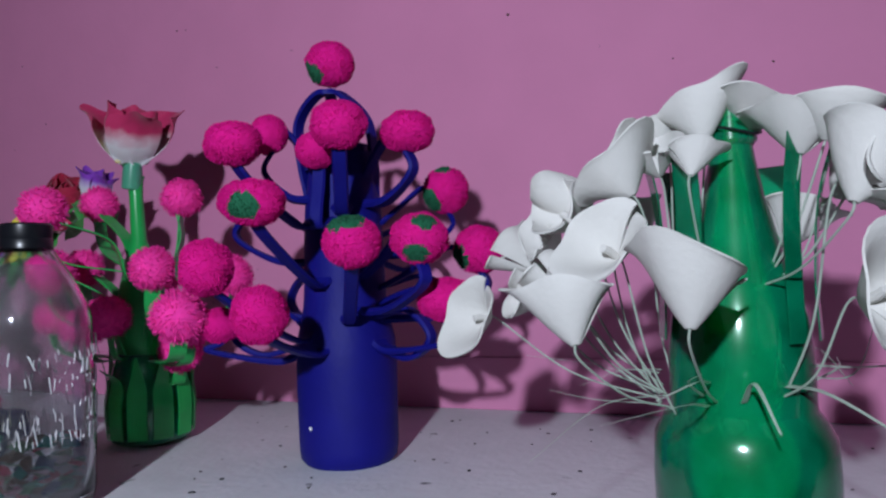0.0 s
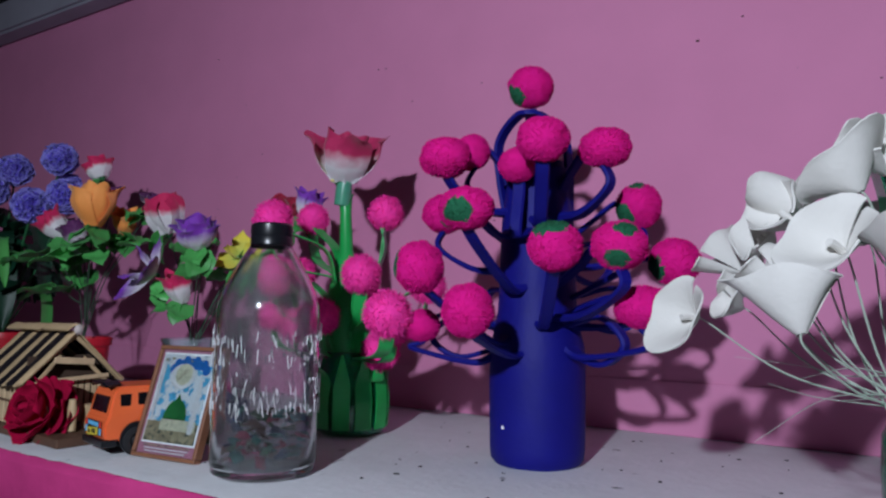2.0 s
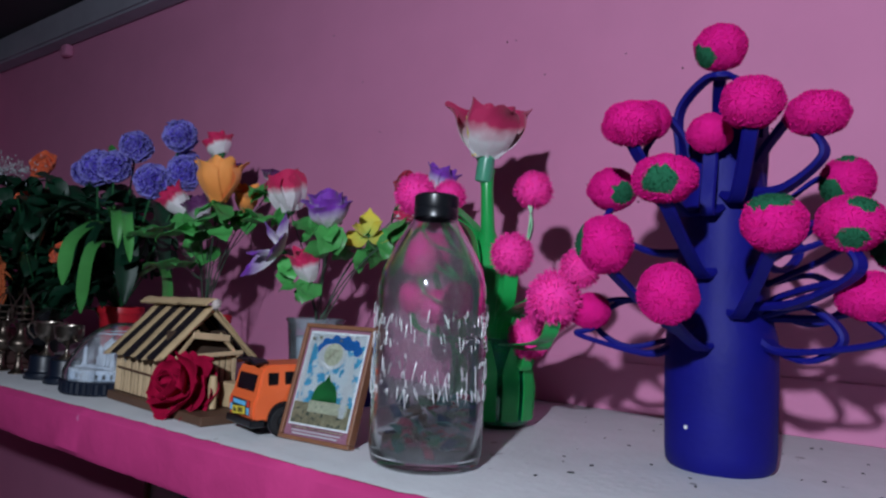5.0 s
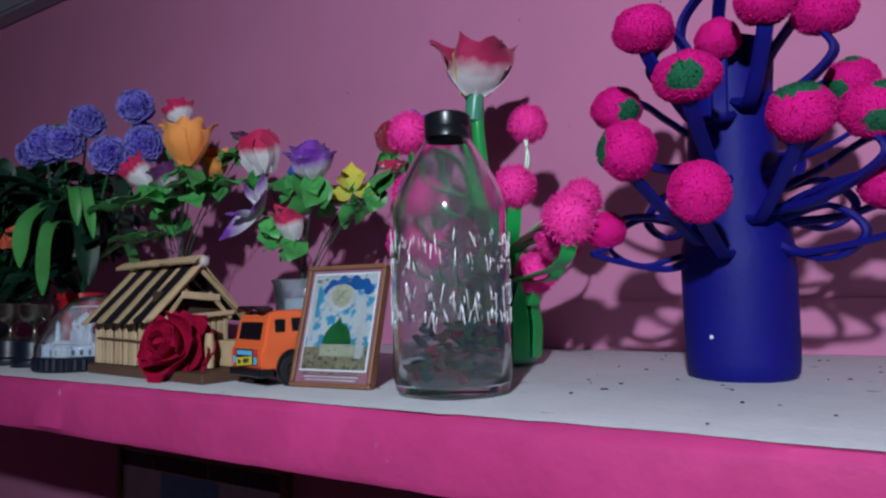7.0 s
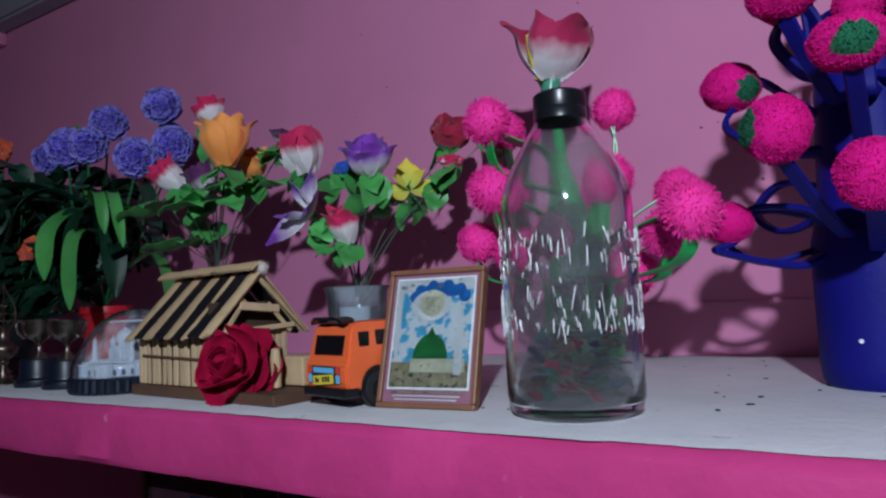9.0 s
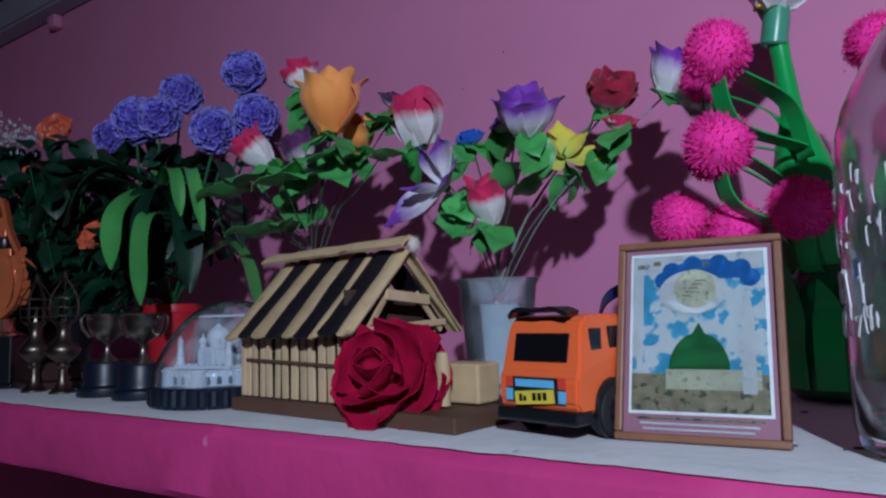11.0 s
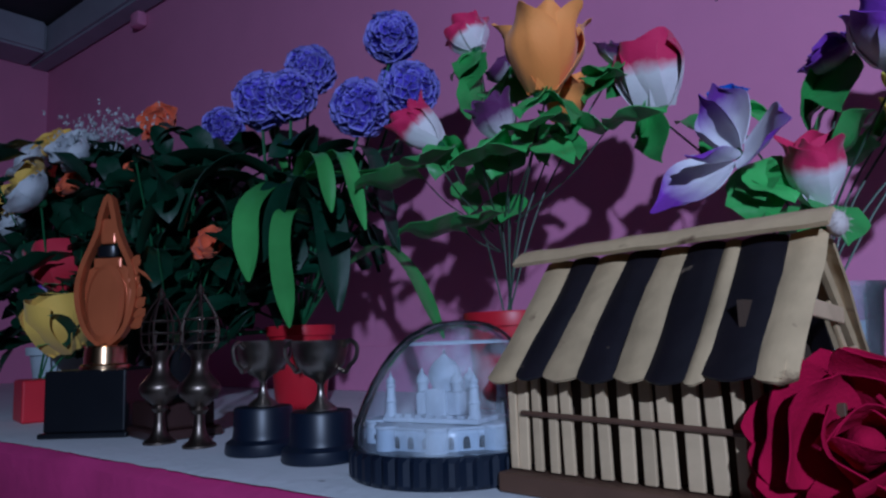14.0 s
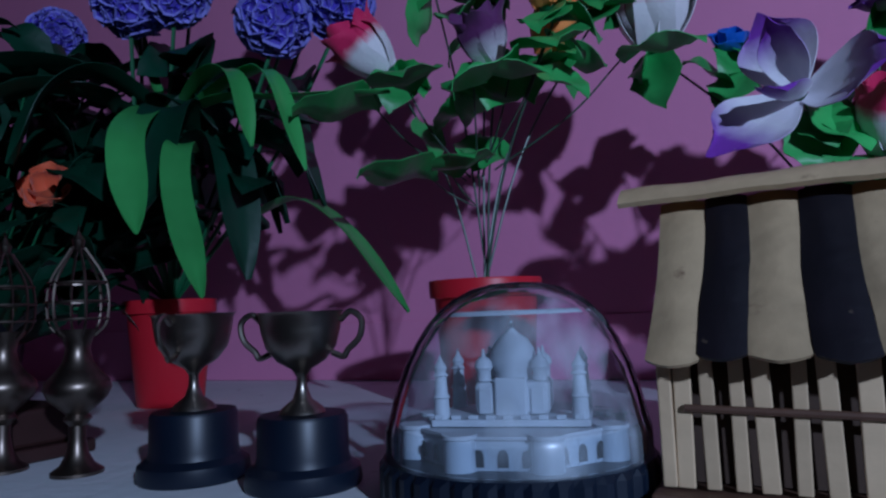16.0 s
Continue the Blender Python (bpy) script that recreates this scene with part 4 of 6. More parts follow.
def picture_frame():
    bl, br, tl = Vector((0.209, -0.543, S)), Vector((0.314, -0.534, S)), Vector((0.2145, -0.504, 1.430))
    x = (br - bl).normalized()
    up = (tl - bl)
    up = (up - x * up.dot(x)).normalized()
    n = x.cross(up)
    m = Matrix((x, up, n)).transposed().to_4x4()
    m.translation = bl + Vector((0, 0, 0.0006)) + n * 0.0
    w, h = 0.1045, 0.136
    t = thing("picture_frame", m, "small wooden picture frame with a printed mosque dome, leaning back", "picture frame")
    for k, (a, b, cc, d) in enumerate(((0, w, 0, 0.005), (0, w, h - 0.005, h), (0, 0.005, 0.0051, h - 0.0051), (w - 0.005, w, 0.0051, h - 0.0051))):
        part("frame_bar", boxed(a, b, cc, d, -0.010, 0.002, 0.0012), WOOD, t, smooth=False)
    part("mount", boxed(0.0052, w - 0.0052, 0.0052, h - 0.0052, -0.009, -0.002), MAROON, t, "mauve printed border", smooth=False)
    px0, px1, py0, py1 = 0.0105, w - 0.0105, 0.0195, h - 0.0105

    def flat(name, pts, z, material, label=""):
        bm = bmesh.new()
        f = bm.faces.new([bm.verts.new((a, b, z)) for a, b in pts])
        bmesh.ops.solidify(bm, geom=[f], thickness=0.00025)
        return part(name, bm, material, pic, label, smooth=False)

    def rect(name, a, b, cc, d, z, material, label=""):
        return flat(name, [(a, cc), (b, cc), (b, d), (a, d)], z, material, label)

    def ell(name, cx, cy, rx, ry, z, material, a0=0, a1=360, label=""):
        return flat(name, [(cx + rx * math.cos(radians(a0 + (a1 - a0) * i / 28)), cy + ry * math.sin(radians(a0 + (a1 - a0) * i / 28))) for i in range(28 if a1 - a0 >= 360 else 29)], z, material, label)

    pic = part("print", boxed(px0 - 0.002, px1 + 0.002, py0 - 0.002, py1 + 0.002, -0.0019, -0.0016), PICWHITE, t, "colour print", smooth=False)
    rect("sky", px0, px1, py0, py1, -0.0012, PICSKY)
    cx = (px0 + px1) / 2
    rect("border_pattern", px0, px1, py1 - 0.012, py1, -0.0009, PAPER)
    rect("border_pattern", px0, px0 + 0.007, py0 + 0.04, py1 - 0.012, -0.0009, PAPER)
    ell("arch", cx + 0.006, py1 - 0.018, 0.029, 0.014, -0.0006, PICBLUE, 0, 180)
    for k in range(6):
        a = radians(k * 36)
        ell("arch_scallop", cx + 0.006 + 0.027 * math.cos(a), py1 - 0.018 + 0.011 * math.sin(a), 0.0062, 0.0062, -0.0005, PICBLUE)
    ell("cloud", cx - 0.003, py1 - 0.027, 0.021, 0.0155, -0.0003, PICWHITE)
    ell("medallion", cx - 0.001, py1 - 0.0245, 0.0135, 0.0135, -0.0001, PICCREAM, label="cream medallion")
    for k in range(5):
        rect("medallion_mark", cx - 0.009 + 0.002 * k, cx - 0.004 + 0.0026 * k, py1 - 0.0300 + 0.0026 * k, py1 - 0.0290 + 0.0026 * k, 0.0001, PICSAND)
    for k in range(5):
        rect("balcony_line", px1 - 0.0175 + 0.001 * (k % 2), px1 - 0.0045, py0 + 0.020 + 0.009 * k, py0 + 0.0225 + 0.009 * k, 0.0001, PAPER)
    for k in range(7):
        rect("border_mark", px0 + 0.003 + 0.0105 * k, px0 + 0.008 + 0.0105 * k, py1 - 0.009 + 0.002 * (k % 2), py1 - 0.006 + 0.002 * (k % 2), -0.0006, PICSAND)
    rect("building", px0, px1, py0, py0 + 0.024, -0.0006, PICSAND)
    rect("building_wall", px0 + 0.022, px1 - 0.004, py0 + 0.014, py0 + 0.027, -0.0004, PICCREAM)
    rect("minaret", px1 - 0.015, px1 - 0.007, py0 + 0.012, py0 + 0.066, -0.0002, PICWHITE)
    rect("minaret_balcony", px1 - 0.0175, px1 - 0.0045, py0 + 0.042, py0 + 0.047, 0.0, PICWHITE)
    flat("minaret_tip", [(px1 - 0.0145, py0 + 0.066), (px1 - 0.0075, py0 + 0.066), (px1 - 0.011, py0 + 0.08)], -0.0002, PICWHITE)
    rect("minaret", px0 + 0.003, px0 + 0.007, py0 + 0.024, py0 + 0.072, -0.0002, PICWHITE)
    ell("green_dome", cx + 0.001, py0 + 0.027, 0.0185, 0.024, 0.0, PICGREEN, 0, 180, "printed green dome")
    flat("dome_tip", [(cx - 0.003, py0 + 0.0505), (cx + 0.005, py0 + 0.0505), (cx + 0.001, py0 + 0.058)], 0.0, PICGREEN)
    for k in range(3):
        rect("caption_bar", 0.014 + 0.002 * k, w - 0.014 - 0.003 * k, 0.0142 - 0.0034 * k, 0.0157 - 0.0034 * k, -0.0012, PICWHITE if k else PICSAND)
    part("glazing", boxed(0.0052, w - 0.0052, 0.0052, h - 0.0052, 0.0004, 0.0010), PANE, t, "thin glass pane", smooth=False)
    part("easel_leg", boxed(w / 2 - 0.012, w / 2 + 0.012, 0.02, 0.085, -0.0125, -0.0105, 0.0005), BROWNBASE, t, smooth=False)


picture_frame()


def toy_truck():
    t = thing("toy_truck", pose(0.165, -0.560, S, 0, 0, -13), "orange plastic toy truck with black windows and stickers", "toy truck")
    w, L = 0.034, 0.14
    # side outline of the cab and body, front at the left
    side = [(0.0, 0.018), (-0.004, 0.024), (-0.004, 0.040), (0.0, 0.046), (0.006, 0.074), (0.010, 0.080), (0.016, 0.082), (L, 0.082), (L, 0.018)]
    bm = bmesh.new()
    a = [bm.verts.new((-w * (0.93 if z > 0.06 else 1), y, z)) for y, z in side]
    b = [bm.verts.new((w * (0.93 if z > 0.06 else 1), y, z)) for y, z in side]
    n = len(side)
    bm.faces.new(a)
    bm.faces.new(b[::-1])
    for i in range(n):
        bm.faces.new((a[i], b[i], b[(i + 1) % n], a[(i + 1) % n]))
    bmesh.ops.recalc_face_normals(bm, faces=bm.faces[:])
    bmesh.ops.bevel(bm, geom=bm.edges[:], offset=0.0022, segments=2, affect="EDGES")
    part("body", bm, ORANGE_P, t, "orange plastic body", smooth=False)
    part("windscreen", boxed(-0.023, 0.023, -0.0098, 0.0098, -0.001, 0.0012, 0.0009), GLASS_BLACK, t, "black windscreen", Matrix.Translation((0, 0.0028, 0.0605)) @ Matrix.Rotation(radians(78), 4, "X"), smooth=False)
    for sx in (-1, 1):
        part("side_window", boxed(sx * w * 0.945 - 0.0012, sx * w * 0.945 + 0.0012, 0.013, 0.026, 0.052, 0.073, 0.0008), GLASS_BLACK, t, smooth=False)
        part("side_window", boxed(sx * w * 0.945 - 0.0012, sx * w * 0.945 + 0.0012, 0.034, 0.075, 0.050, 0.074, 0.0008), GLASS_BLACK, t, smooth=False)
        part("side_window", boxed(sx * w * 0.945 - 0.0012, sx * w * 0.945 + 0.0012, 0.083, 0.125, 0.050, 0.074, 0.0008), GLASS_BLACK, t, smooth=False)
        for y in (0.034, 0.118):
            arch = lathe([(0.0, 0), (0.0205, 0), (0.0205, 0.002), (0, 0.002)], 24)
            part("wheel_arch", arch, BLACK, t, "", Matrix.Translation((sx * (w + 0.0001), y, 0.0195)) @ Matrix.Rotation(radians(90 * sx), 4, "Y"))
            tyre = part("wheel", lathe([(0.009, 0.0), (0.0160, 0.0), (0.0172, 0.002), (0.0172, 0.010), (0.0160, 0.012), (0.009, 0.012)], 28), RUBBER, t, "black wheel",
                        Matrix.Translation((sx * (w - 0.0085), y, 0.0172)) @ Matrix.Rotation(radians(90 * sx), 4, "Y"))
            part("hub", lathe([(0, 0.0100), (0.004, 0.0118), (0.0065, 0.0105), (0.0088, 0.0112), (0.009, 0.002), (0, 0.002)], 18), BLACK, tyre)
    part("bumper", boxed(-w - 0.0005, w + 0.0005, -0.0062, 0.012, 0.011, 0.0205, 0.002), BLACK, t, "black bumper", smooth=False)
    part("chassis", boxed(-0.02, 0.02, 0.01, L - 0.004, 0.009, 0.019, 0.001), BLACK, t, smooth=False)
    part("roof_rack", sweep(curve([(-0.024, 0.008, 0.0825), (-0.016, 0.006, 0.0865), (0, 0.006, 0.0855), (0.014, 0.006, 0.0865), (0.024, 0.008, 0.083)], 6), flat_section(0.018, 0.003), (0, 1, 0)), BLACK, t, "black roof spoiler")
    part("grille_sticker", boxed(-0.025, 0.025, -0.0051, -0.0044, 0.0245, 0.041), INK, t, "black front sticker", smooth=False)
    part("lamp_sticker", boxed(-0.017, 0.016, -0.0056, -0.0052, 0.0345, 0.0395), SKYBLUE, t, smooth=False)
    for sx in (-1, 1):
        part("lamp_sticker", boxed(sx * 0.0225 - 0.003, sx * 0.0225 + 0.003, -0.0056, -0.0052, 0.025, 0.033), SKYBLUE, t, smooth=False)
        part("lamp_sticker", boxed(sx * 0.0225 - 0.003, sx * 0.0225 + 0.003, -0.0056, -0.0052, 0.034, 0.041), RED_S, t, smooth=False)
    plate = part("number_plate", boxed(-0.017, 0.0165, -0.0062, -0.0058, 0.0235, 0.0325), YELLOW, t, "yellow number plate sticker", Matrix.Translation((0, 0, 0.028)) @ Matrix.Rotation(radians(-5), 4, "Y") @ Matrix.Translation((0, 0, -0.028)), smooth=False)
    for x0, x1, h in ((-0.013, -0.0105, 0.005), (-0.0095, -0.007, 0.0035), (-0.0015, 0.0015, 0.005), (0.003, 0.006, 0.005), (0.0075, 0.0105, 0.005)):
        part("plate_bar", boxed(x0, x1, -0.0066, -0.0063, 0.0258, 0.0258 + h), INK, plate, smooth=False)


toy_truck()


def bamboo_hut():
    t = thing("bamboo_hut", pose(-0.075, -0.50, S, 0, 0, -5.5), "miniature bamboo hut with a striped roof on a board", "model house")
    base = boxed(-0.088, 0.187, -0.058, 0.07, 0.0, 0.012, 0.0015)
    part("base_board", base, HUTBASE, t, "brown base board", smooth=False)
    # Solid block; the shade inside the hut is put into its dark colour.
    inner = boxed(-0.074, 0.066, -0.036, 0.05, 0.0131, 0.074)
    part("inner_room", inner, INSIDE, t, "solid block coloured dark as the room's inner shade", smooth=False)
    rnd = random.Random(4)
    x = -0.078
    front = -0.0475
    while x < 0.068:
        w = rnd.choice((0.0058, 0.0072, 0.0085, 0.0048))
        h = rnd.uniform(0.056, 0.062)
        bm = boxed(-w / 2, w / 2, -0.0014, 0.0014, 0, h, 0.0006)
        part("slat", bm, STICK, t, "", Matrix.Translation((x + w / 2, front, 0.0131)) @ Matrix.Rotation(rnd.uniform(-0.04, 0.04), 4, "Y"), smooth=False)
        x += w + rnd.uniform(0.0032, 0.0058)
    for k, xs in enumerate((-0.081, 0.075)):
        part("corner_post", boxed(xs - 0.003, xs + 0.003, front - 0.002, front + 0.004, 0.0131, 0.079, 0.0008), STICK if k == 0 else HUTBASE, t, smooth=False)
        part("corner_post", boxed(xs - 0.003, xs + 0.003, 0.046, 0.052, 0.0131, 0.079, 0.0008), STICK, t, smooth=False)
    part("rail", tube([(-0.073, front - 0.0028, 0.047), (0.0, front - 0.003, 0.0455), (0.088, front - 0.003, 0.043)], 0.0017, 8), HUTBASE, t, "brown cross rail")
    for i in range(10):
        y = -0.042 + i * 0.0093
        for sx in (-1, 1):
            part("slat", boxed(-0.0014, 0.0014, -0.0034, 0.0034, 0, 0.06, 0.0006), STICK, t, "", Matrix.Translation((-0.081 if sx < 0 else 0.073, y, 0.0131)), smooth=False)

    # roof strips: half canes laid down the slope
    ridge, eave = Vector((0, 0.006, 0.141)), Vector((0, -0.067, 0.066))
    back = Vector((0, 0.079, 0.066))
    widths = [(0.0205, 0), (0.018, 1), (0.022, 0), (0.021, 1), (0.019, 0), (0.0205, 1), (0.009, 0), (0.024, 1), (0.018, 0)]
    for foot in (eave, back):
        x = -0.084
        for w, dark in widths:
            d = foot - ridge
            n = d.normalized().cross(Vector((1, 0, 0)))
            if n.z < 0:
                n = -n
            lift = rnd.uniform(0, 0.0016)
            over = rnd.uniform(-0.002, 0.003)

            def f(u, v, w=w, x=x, d=d, n=n, lift=lift, over=over):
                a = (u - 0.5) * 2
                end = 1 - 0.045 * max(0, a * a) * (1 if v > 0.9 else 0)
                p = ridge + d * (v * end) * (1 + over / d.length)
                return Vector((x + w * u - 0.001 * math.sin(v * 5 + x * 50), 0, 0)) + p + n * (lift + 0.0020 * (1 - a * a) + 0.0008 * noise.noise(Vector((x * 90, v * 5, u * 3))))
            part("roof_strip", sheet(f, 6, 10, thick=0.0018), CHAR if dark else BAMBOO, t, "charred bamboo strip" if dark else "pale bamboo strip")
            x += w + 0.0004

    def cap(u, v):
        a = (u - 0.5) * 2
        return Vector((-0.104 + 0.200 * v, 0.000 + 0.0105 * a - 0.002 * math.sin(v * 3), 0.1445 - 0.35 * max(0, -a) * 0.0105 + 0.004 * (1 - a * a) + 0.003 * v + 0.0012 * noise.noise(Vector((v * 8, a, 0)))))
    part("ridge_strip", sheet(cap, 6, 24, thick=0.003), BAMBOO, t, "pale split bamboo ridge with dark knots")
    for k, x0 in enumerate((-0.03, 0.03, 0.06)):
        part("knot", lathe([(0, 0.0), (0.0045, 0.0003), (0.004, 0.0010), (0, 0.0012)], 10), CHAR, t, "", pose(x0, -0.0045, 0.1478 + 0.0006 * k) @ Matrix.Diagonal((2.6, 0.7, 1, 1)))
    # gable end
    for foot in (eave, back):
        part("barge_stick", tube([ridge + Vector((0.083, 0, -0.004)), foot + Vector((0.083, 0, 0.004))], 0.0032, 6), BAMBOO, t)
    for z, hw, h, lean in ((0.076, 0.050, 0.0030, 3), (0.101, 0.028, 0.0046, -5)):
        part("gable_slat", boxed(-0.0015, 0.0015, -hw, hw, -h, h, 0.0008), STICK, t, "", Matrix.Translation((0.086, 0.006, z)) @ Matrix.Rotation(radians(lean), 4, "X"), smooth=False)
    for y, z, lean, L in ((-0.030, 0.088, -38, 0.028), (0.036, 0.088, 44, 0.024)):
        part("gable_stick", boxed(-0.0013, 0.0013, -0.0026, 0.0026, -L, L, 0.0006), BAMBOO, t, "split stick across the gable", Matrix.Translation((0.0835, y, z)) @ Matrix.Rotation(radians(lean), 4, "X"), smooth=False)
    # Dark board in place of the shade under the gable.
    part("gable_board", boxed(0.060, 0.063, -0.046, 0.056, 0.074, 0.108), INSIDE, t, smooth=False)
    part("ridge_end", pompom(0.0065, shag=0.5, n=160, seed=77), (mat("raw_cotton", (0.55, 0.48, 0.45), 0.9), BAMBOO), t, "frayed fibre tuft", pose(0.096, 0.004, 0.146) @ Matrix.Diagonal((0.8, 1, 1.1, 1)))
    part("bench_block", boxed(0.125, 0.165, 0.0, 0.03, 0.0131, 0.045, 0.002), BAMBOO, t, "small bamboo bench", smooth=False)
    part("bench_post", lathe([(0, 0), (0.009, 0.001), (0.0095, 0.03), (0.007, 0.042), (0, 0.043)], 14), BAMBOO, t, "", pose(0.147, -0.022, 0.0131) @ Matrix.Diagonal((0.7, 0.6, 1, 1)))
    # low rail of the porch
    part("porch_post", boxed(0.1, 0.104, -0.05, -0.046, 0.0131, 0.06, 0.0006), HUTBASE, t, smooth=False)


bamboo_hut()


def velvet_rose():
    d = Vector((0.12, -0.93, 0.33))
    t = thing("velvet_rose", aim(Vector((0.030, -0.566, S + 0.0415)), d, 0.2), "large crimson velvet rose lying against the bamboo hut", "flower")
    R = 0.040
    part("bud", lathe([(0, -0.012), (0.008, -0.008), (0.009, 0.004), (0.007, 0.016), (0.003, 0.021), (0, 0.022)], 18, wob=0.1), FELT, t, "rolled velvet heart")
    rnd = random.Random(8)
    for k, (n, r, L, W, tilt) in enumerate(((2, 0.003, 0.030, 0.016, -4), (3, 0.005, 0.033, 0.022, 4), (3, 0.008, 0.036, 0.027, 22), (4, 0.010, 0.038, 0.029, 46), (5, 0.011, 0.038, 0.029, 68), (5, 0.011, 0.039, 0.032, 86))):
        for i in range(n):
            a = 2 * math.pi * (i + 0.5 * k) / n + rnd.uniform(-0.15, 0.15)
            bm = petal(L * rnd.uniform(0.92, 1.06), W, 0.55 if k < 2 else 0.25, 0.25, i + k, 1.0)
            part("petal", bm, FELT, t, "", Matrix.Translation((0, 0, -0.006 - 0.003 * k)) @ Matrix.Rotation(a, 4, "Z") @ Matrix.Translation((0, -r, 0)) @ Matrix.Rotation(radians(tilt + rnd.uniform(-8, 8)), 4, "X") @ Matrix.Rotation(rnd.uniform(-0.2, 0.2), 4, "Y"))


velvet_rose()


def snow_dome():
    t = thing("souvenir_dome", pose(-0.236, -0.512, S, 0, 0, 8) @ Matrix.Diagonal((1.13, 1.11, 1.05, 1)), "clear plastic dome over a white palace model, black base", "souvenir")
    bm = lathe([(0, 0.0), (0.0605, 0.0), (0.0625, 0.003), (0.0625, 0.0165), (0.0605, 0.0195), (0, 0.0195)], 120)
    for v in bm.verts:
        if 0.002 < v.co.z < 0.017 and v.co.xy.length > 0.059:
            a = math.atan2(v.co.y, v.co.x)
            if int((a + math.pi) / (2 * math.pi) * 120 + 0.5) % 3 == 0:
                v.co.x *= 0.968
                v.co.y *= 0.968
    part("base", bm, NAVY, t, "ribbed black base", smooth=False)
    # the dome leans back: a long slope in front, steep behind
    out = [(0.0595, 0.0197), (0.0592, 0.032), (0.0580, 0.036), (0.0560, 0.047), (0.0525, 0.060), (0.0475, 0.072), (0.0425, 0.081), (0.0365, 0.0885), (0.0310, 0.0935), (0.029, 0.0945), (0.022, 0.0985), (0.012, 0.1010), (0, 0.1018)]
    inn = [(max(r - 0.0022, 0), z - (0.0 if k == 0 else 0.0018)) for k, (r, z) in enumerate(out)][::-1]
    bm = lathe(out + inn, 64)
    for v in bm.verts:
        v.co.y += 0.021 * max(0.0, (v.co.z - 0.034) / 0.068)
    part("dome", bm, DOME_PLASTIC, t, "clear plastic dome with painted pale glare, steeper behind")
    bm = lathe([(0.0335, 0.0868), (0.0352, 0.0858), (0.0358, 0.0849), (0.0340, 0.0852), (0.0335, 0.0868)], 48)
    for v in bm.verts:
        v.co.y += 0.0165
    part("dome_ledge", bm, MODEL, t, "pale moulded ledge inside the dome")
    part("collar", lathe([(0.0562, 0.0198), (0.0568, 0.0198), (0.0562, 0.0325), (0.0540, 0.0340), (0.0556, 0.0322), (0.0562, 0.0198)], 64), DOME_PLASTIC, t, "clear inner collar")
    # eight-sided garden wall with round bastions and arched openings
    m = part("garden_wall", lathe([(0, 0.0197), (0.046, 0.0197), (0.046, 0.0325), (0.0475, 0.0328), (0.0475, 0.0342), (0.0445, 0.0342), (0.0445, 0.0335), (0, 0.0335)], 8, m=Matrix.Rotation(math.pi / 8, 4, "Z")), MODEL, t, "white palace model", smooth=False)
    for k in range(8):
        a = math.pi / 8 + k * math.pi / 4
        part("bastion", lathe([(0, 0.0197), (0.0068, 0.0197), (0.0064, 0.033), (0.0074, 0.0335), (0.0074, 0.0352), (0, 0.0352)], 16), MODEL, m, "", pose(0.0455 * math.cos(a), 0.0455 * math.sin(a), 0))
    # No holes are cut: black plates paint the shade of the arches.
    for k in range(8):
        turn = Matrix.Rotation(k * math.pi / 4, 4, "Z")
        for x in (-0.0098, 0.0, 0.0098):
            bm = bmesh.new()
            pts = [(-0.0022, 0), (0.0022, 0)] + [(0.0022 * math.cos(radians(a)), 0.0042 + 0.0034 * math.sin(radians(a))) for a in range(0, 181, 30)]
            f = bm.faces.new([bm.verts.new((x + px, -0.0431, 0.0212 + pz)) for px, pz in pts])
            bmesh.ops.solidify(bm, geom=[f], thickness=0.0006)
            part("arch_opening", bm, INK, m, "black plate for the shade in an arched opening", turn, smooth=False)
    part("terrace", boxed(-0.034, 0.034, -0.022, 0.026, 0.0343, 0.0375, 0.0005), MODEL, m, smooth=False)
    for k in range(9):
        part("merlon", boxed(-0.0325 + 0.0075 * k, -0.0285 + 0.0075 * k, -0.0222, -0.0202, 0.0376, 0.0396, 0.0003), MODEL, m, smooth=False)
    part("main_block", boxed(-0.0165, 0.0165, -0.011, 0.015, 0.0376, 0.0535, 0.0025), MODEL, m, smooth=False)
    part("portal", boxed(-0.007, 0.007, -0.0135, -0.0111, 0.0376, 0.0555, 0.0008), MODEL, m, smooth=False)
    for x in (-0.0115, 0.0115):
        part("side_niche", boxed(x - 0.003, x + 0.003, -0.0122, -0.0111, 0.0385, 0.0505, 0.0005), MODEL, m, smooth=False)
    onion = [(0, 0.0536), (0.0080, 0.0536), (0.0080, 0.0565), (0.0098, 0.060), (0.0106, 0.064), (0.0098, 0.0685), (0.0068, 0.073), (0.0028, 0.0762), (0.0010, 0.0785), (0.0005, 0.0815), (0, 0.082)]
    part("onion_dome", lathe(onion, 28), MODEL, m)
    for x, y in ((-0.0125, -0.007), (0.0125, -0.007), (-0.0125, 0.011), (0.0125, 0.011)):
        part("small_dome", lathe([(0, 0.0537), (0.0033, 0.0537), (0.0031, 0.058), (0.0042, 0.060), (0.0036, 0.0632), (0.001, 0.0655), (0.0004, 0.069), (0, 0.069)], 14), MODEL, m, "", pose(x, y, 0))
    for x, y in ((-0.030, -0.018), (0.030, -0.018), (-0.030, 0.02), (0.030, 0.02)):
        part("minaret", lathe([(0, 0.0376), (0.0038, 0.0376), (0.0032, 0.047), (0.0040, 0.0475), (0.0030, 0.049), (0.0026, 0.057), (0.0036, 0.0575), (0.0024, 0.059), (0.0030, 0.0615), (0.001, 0.0648), (0, 0.068)], 14), MODEL, m, "", pose(x, y, 0))


snow_dome()


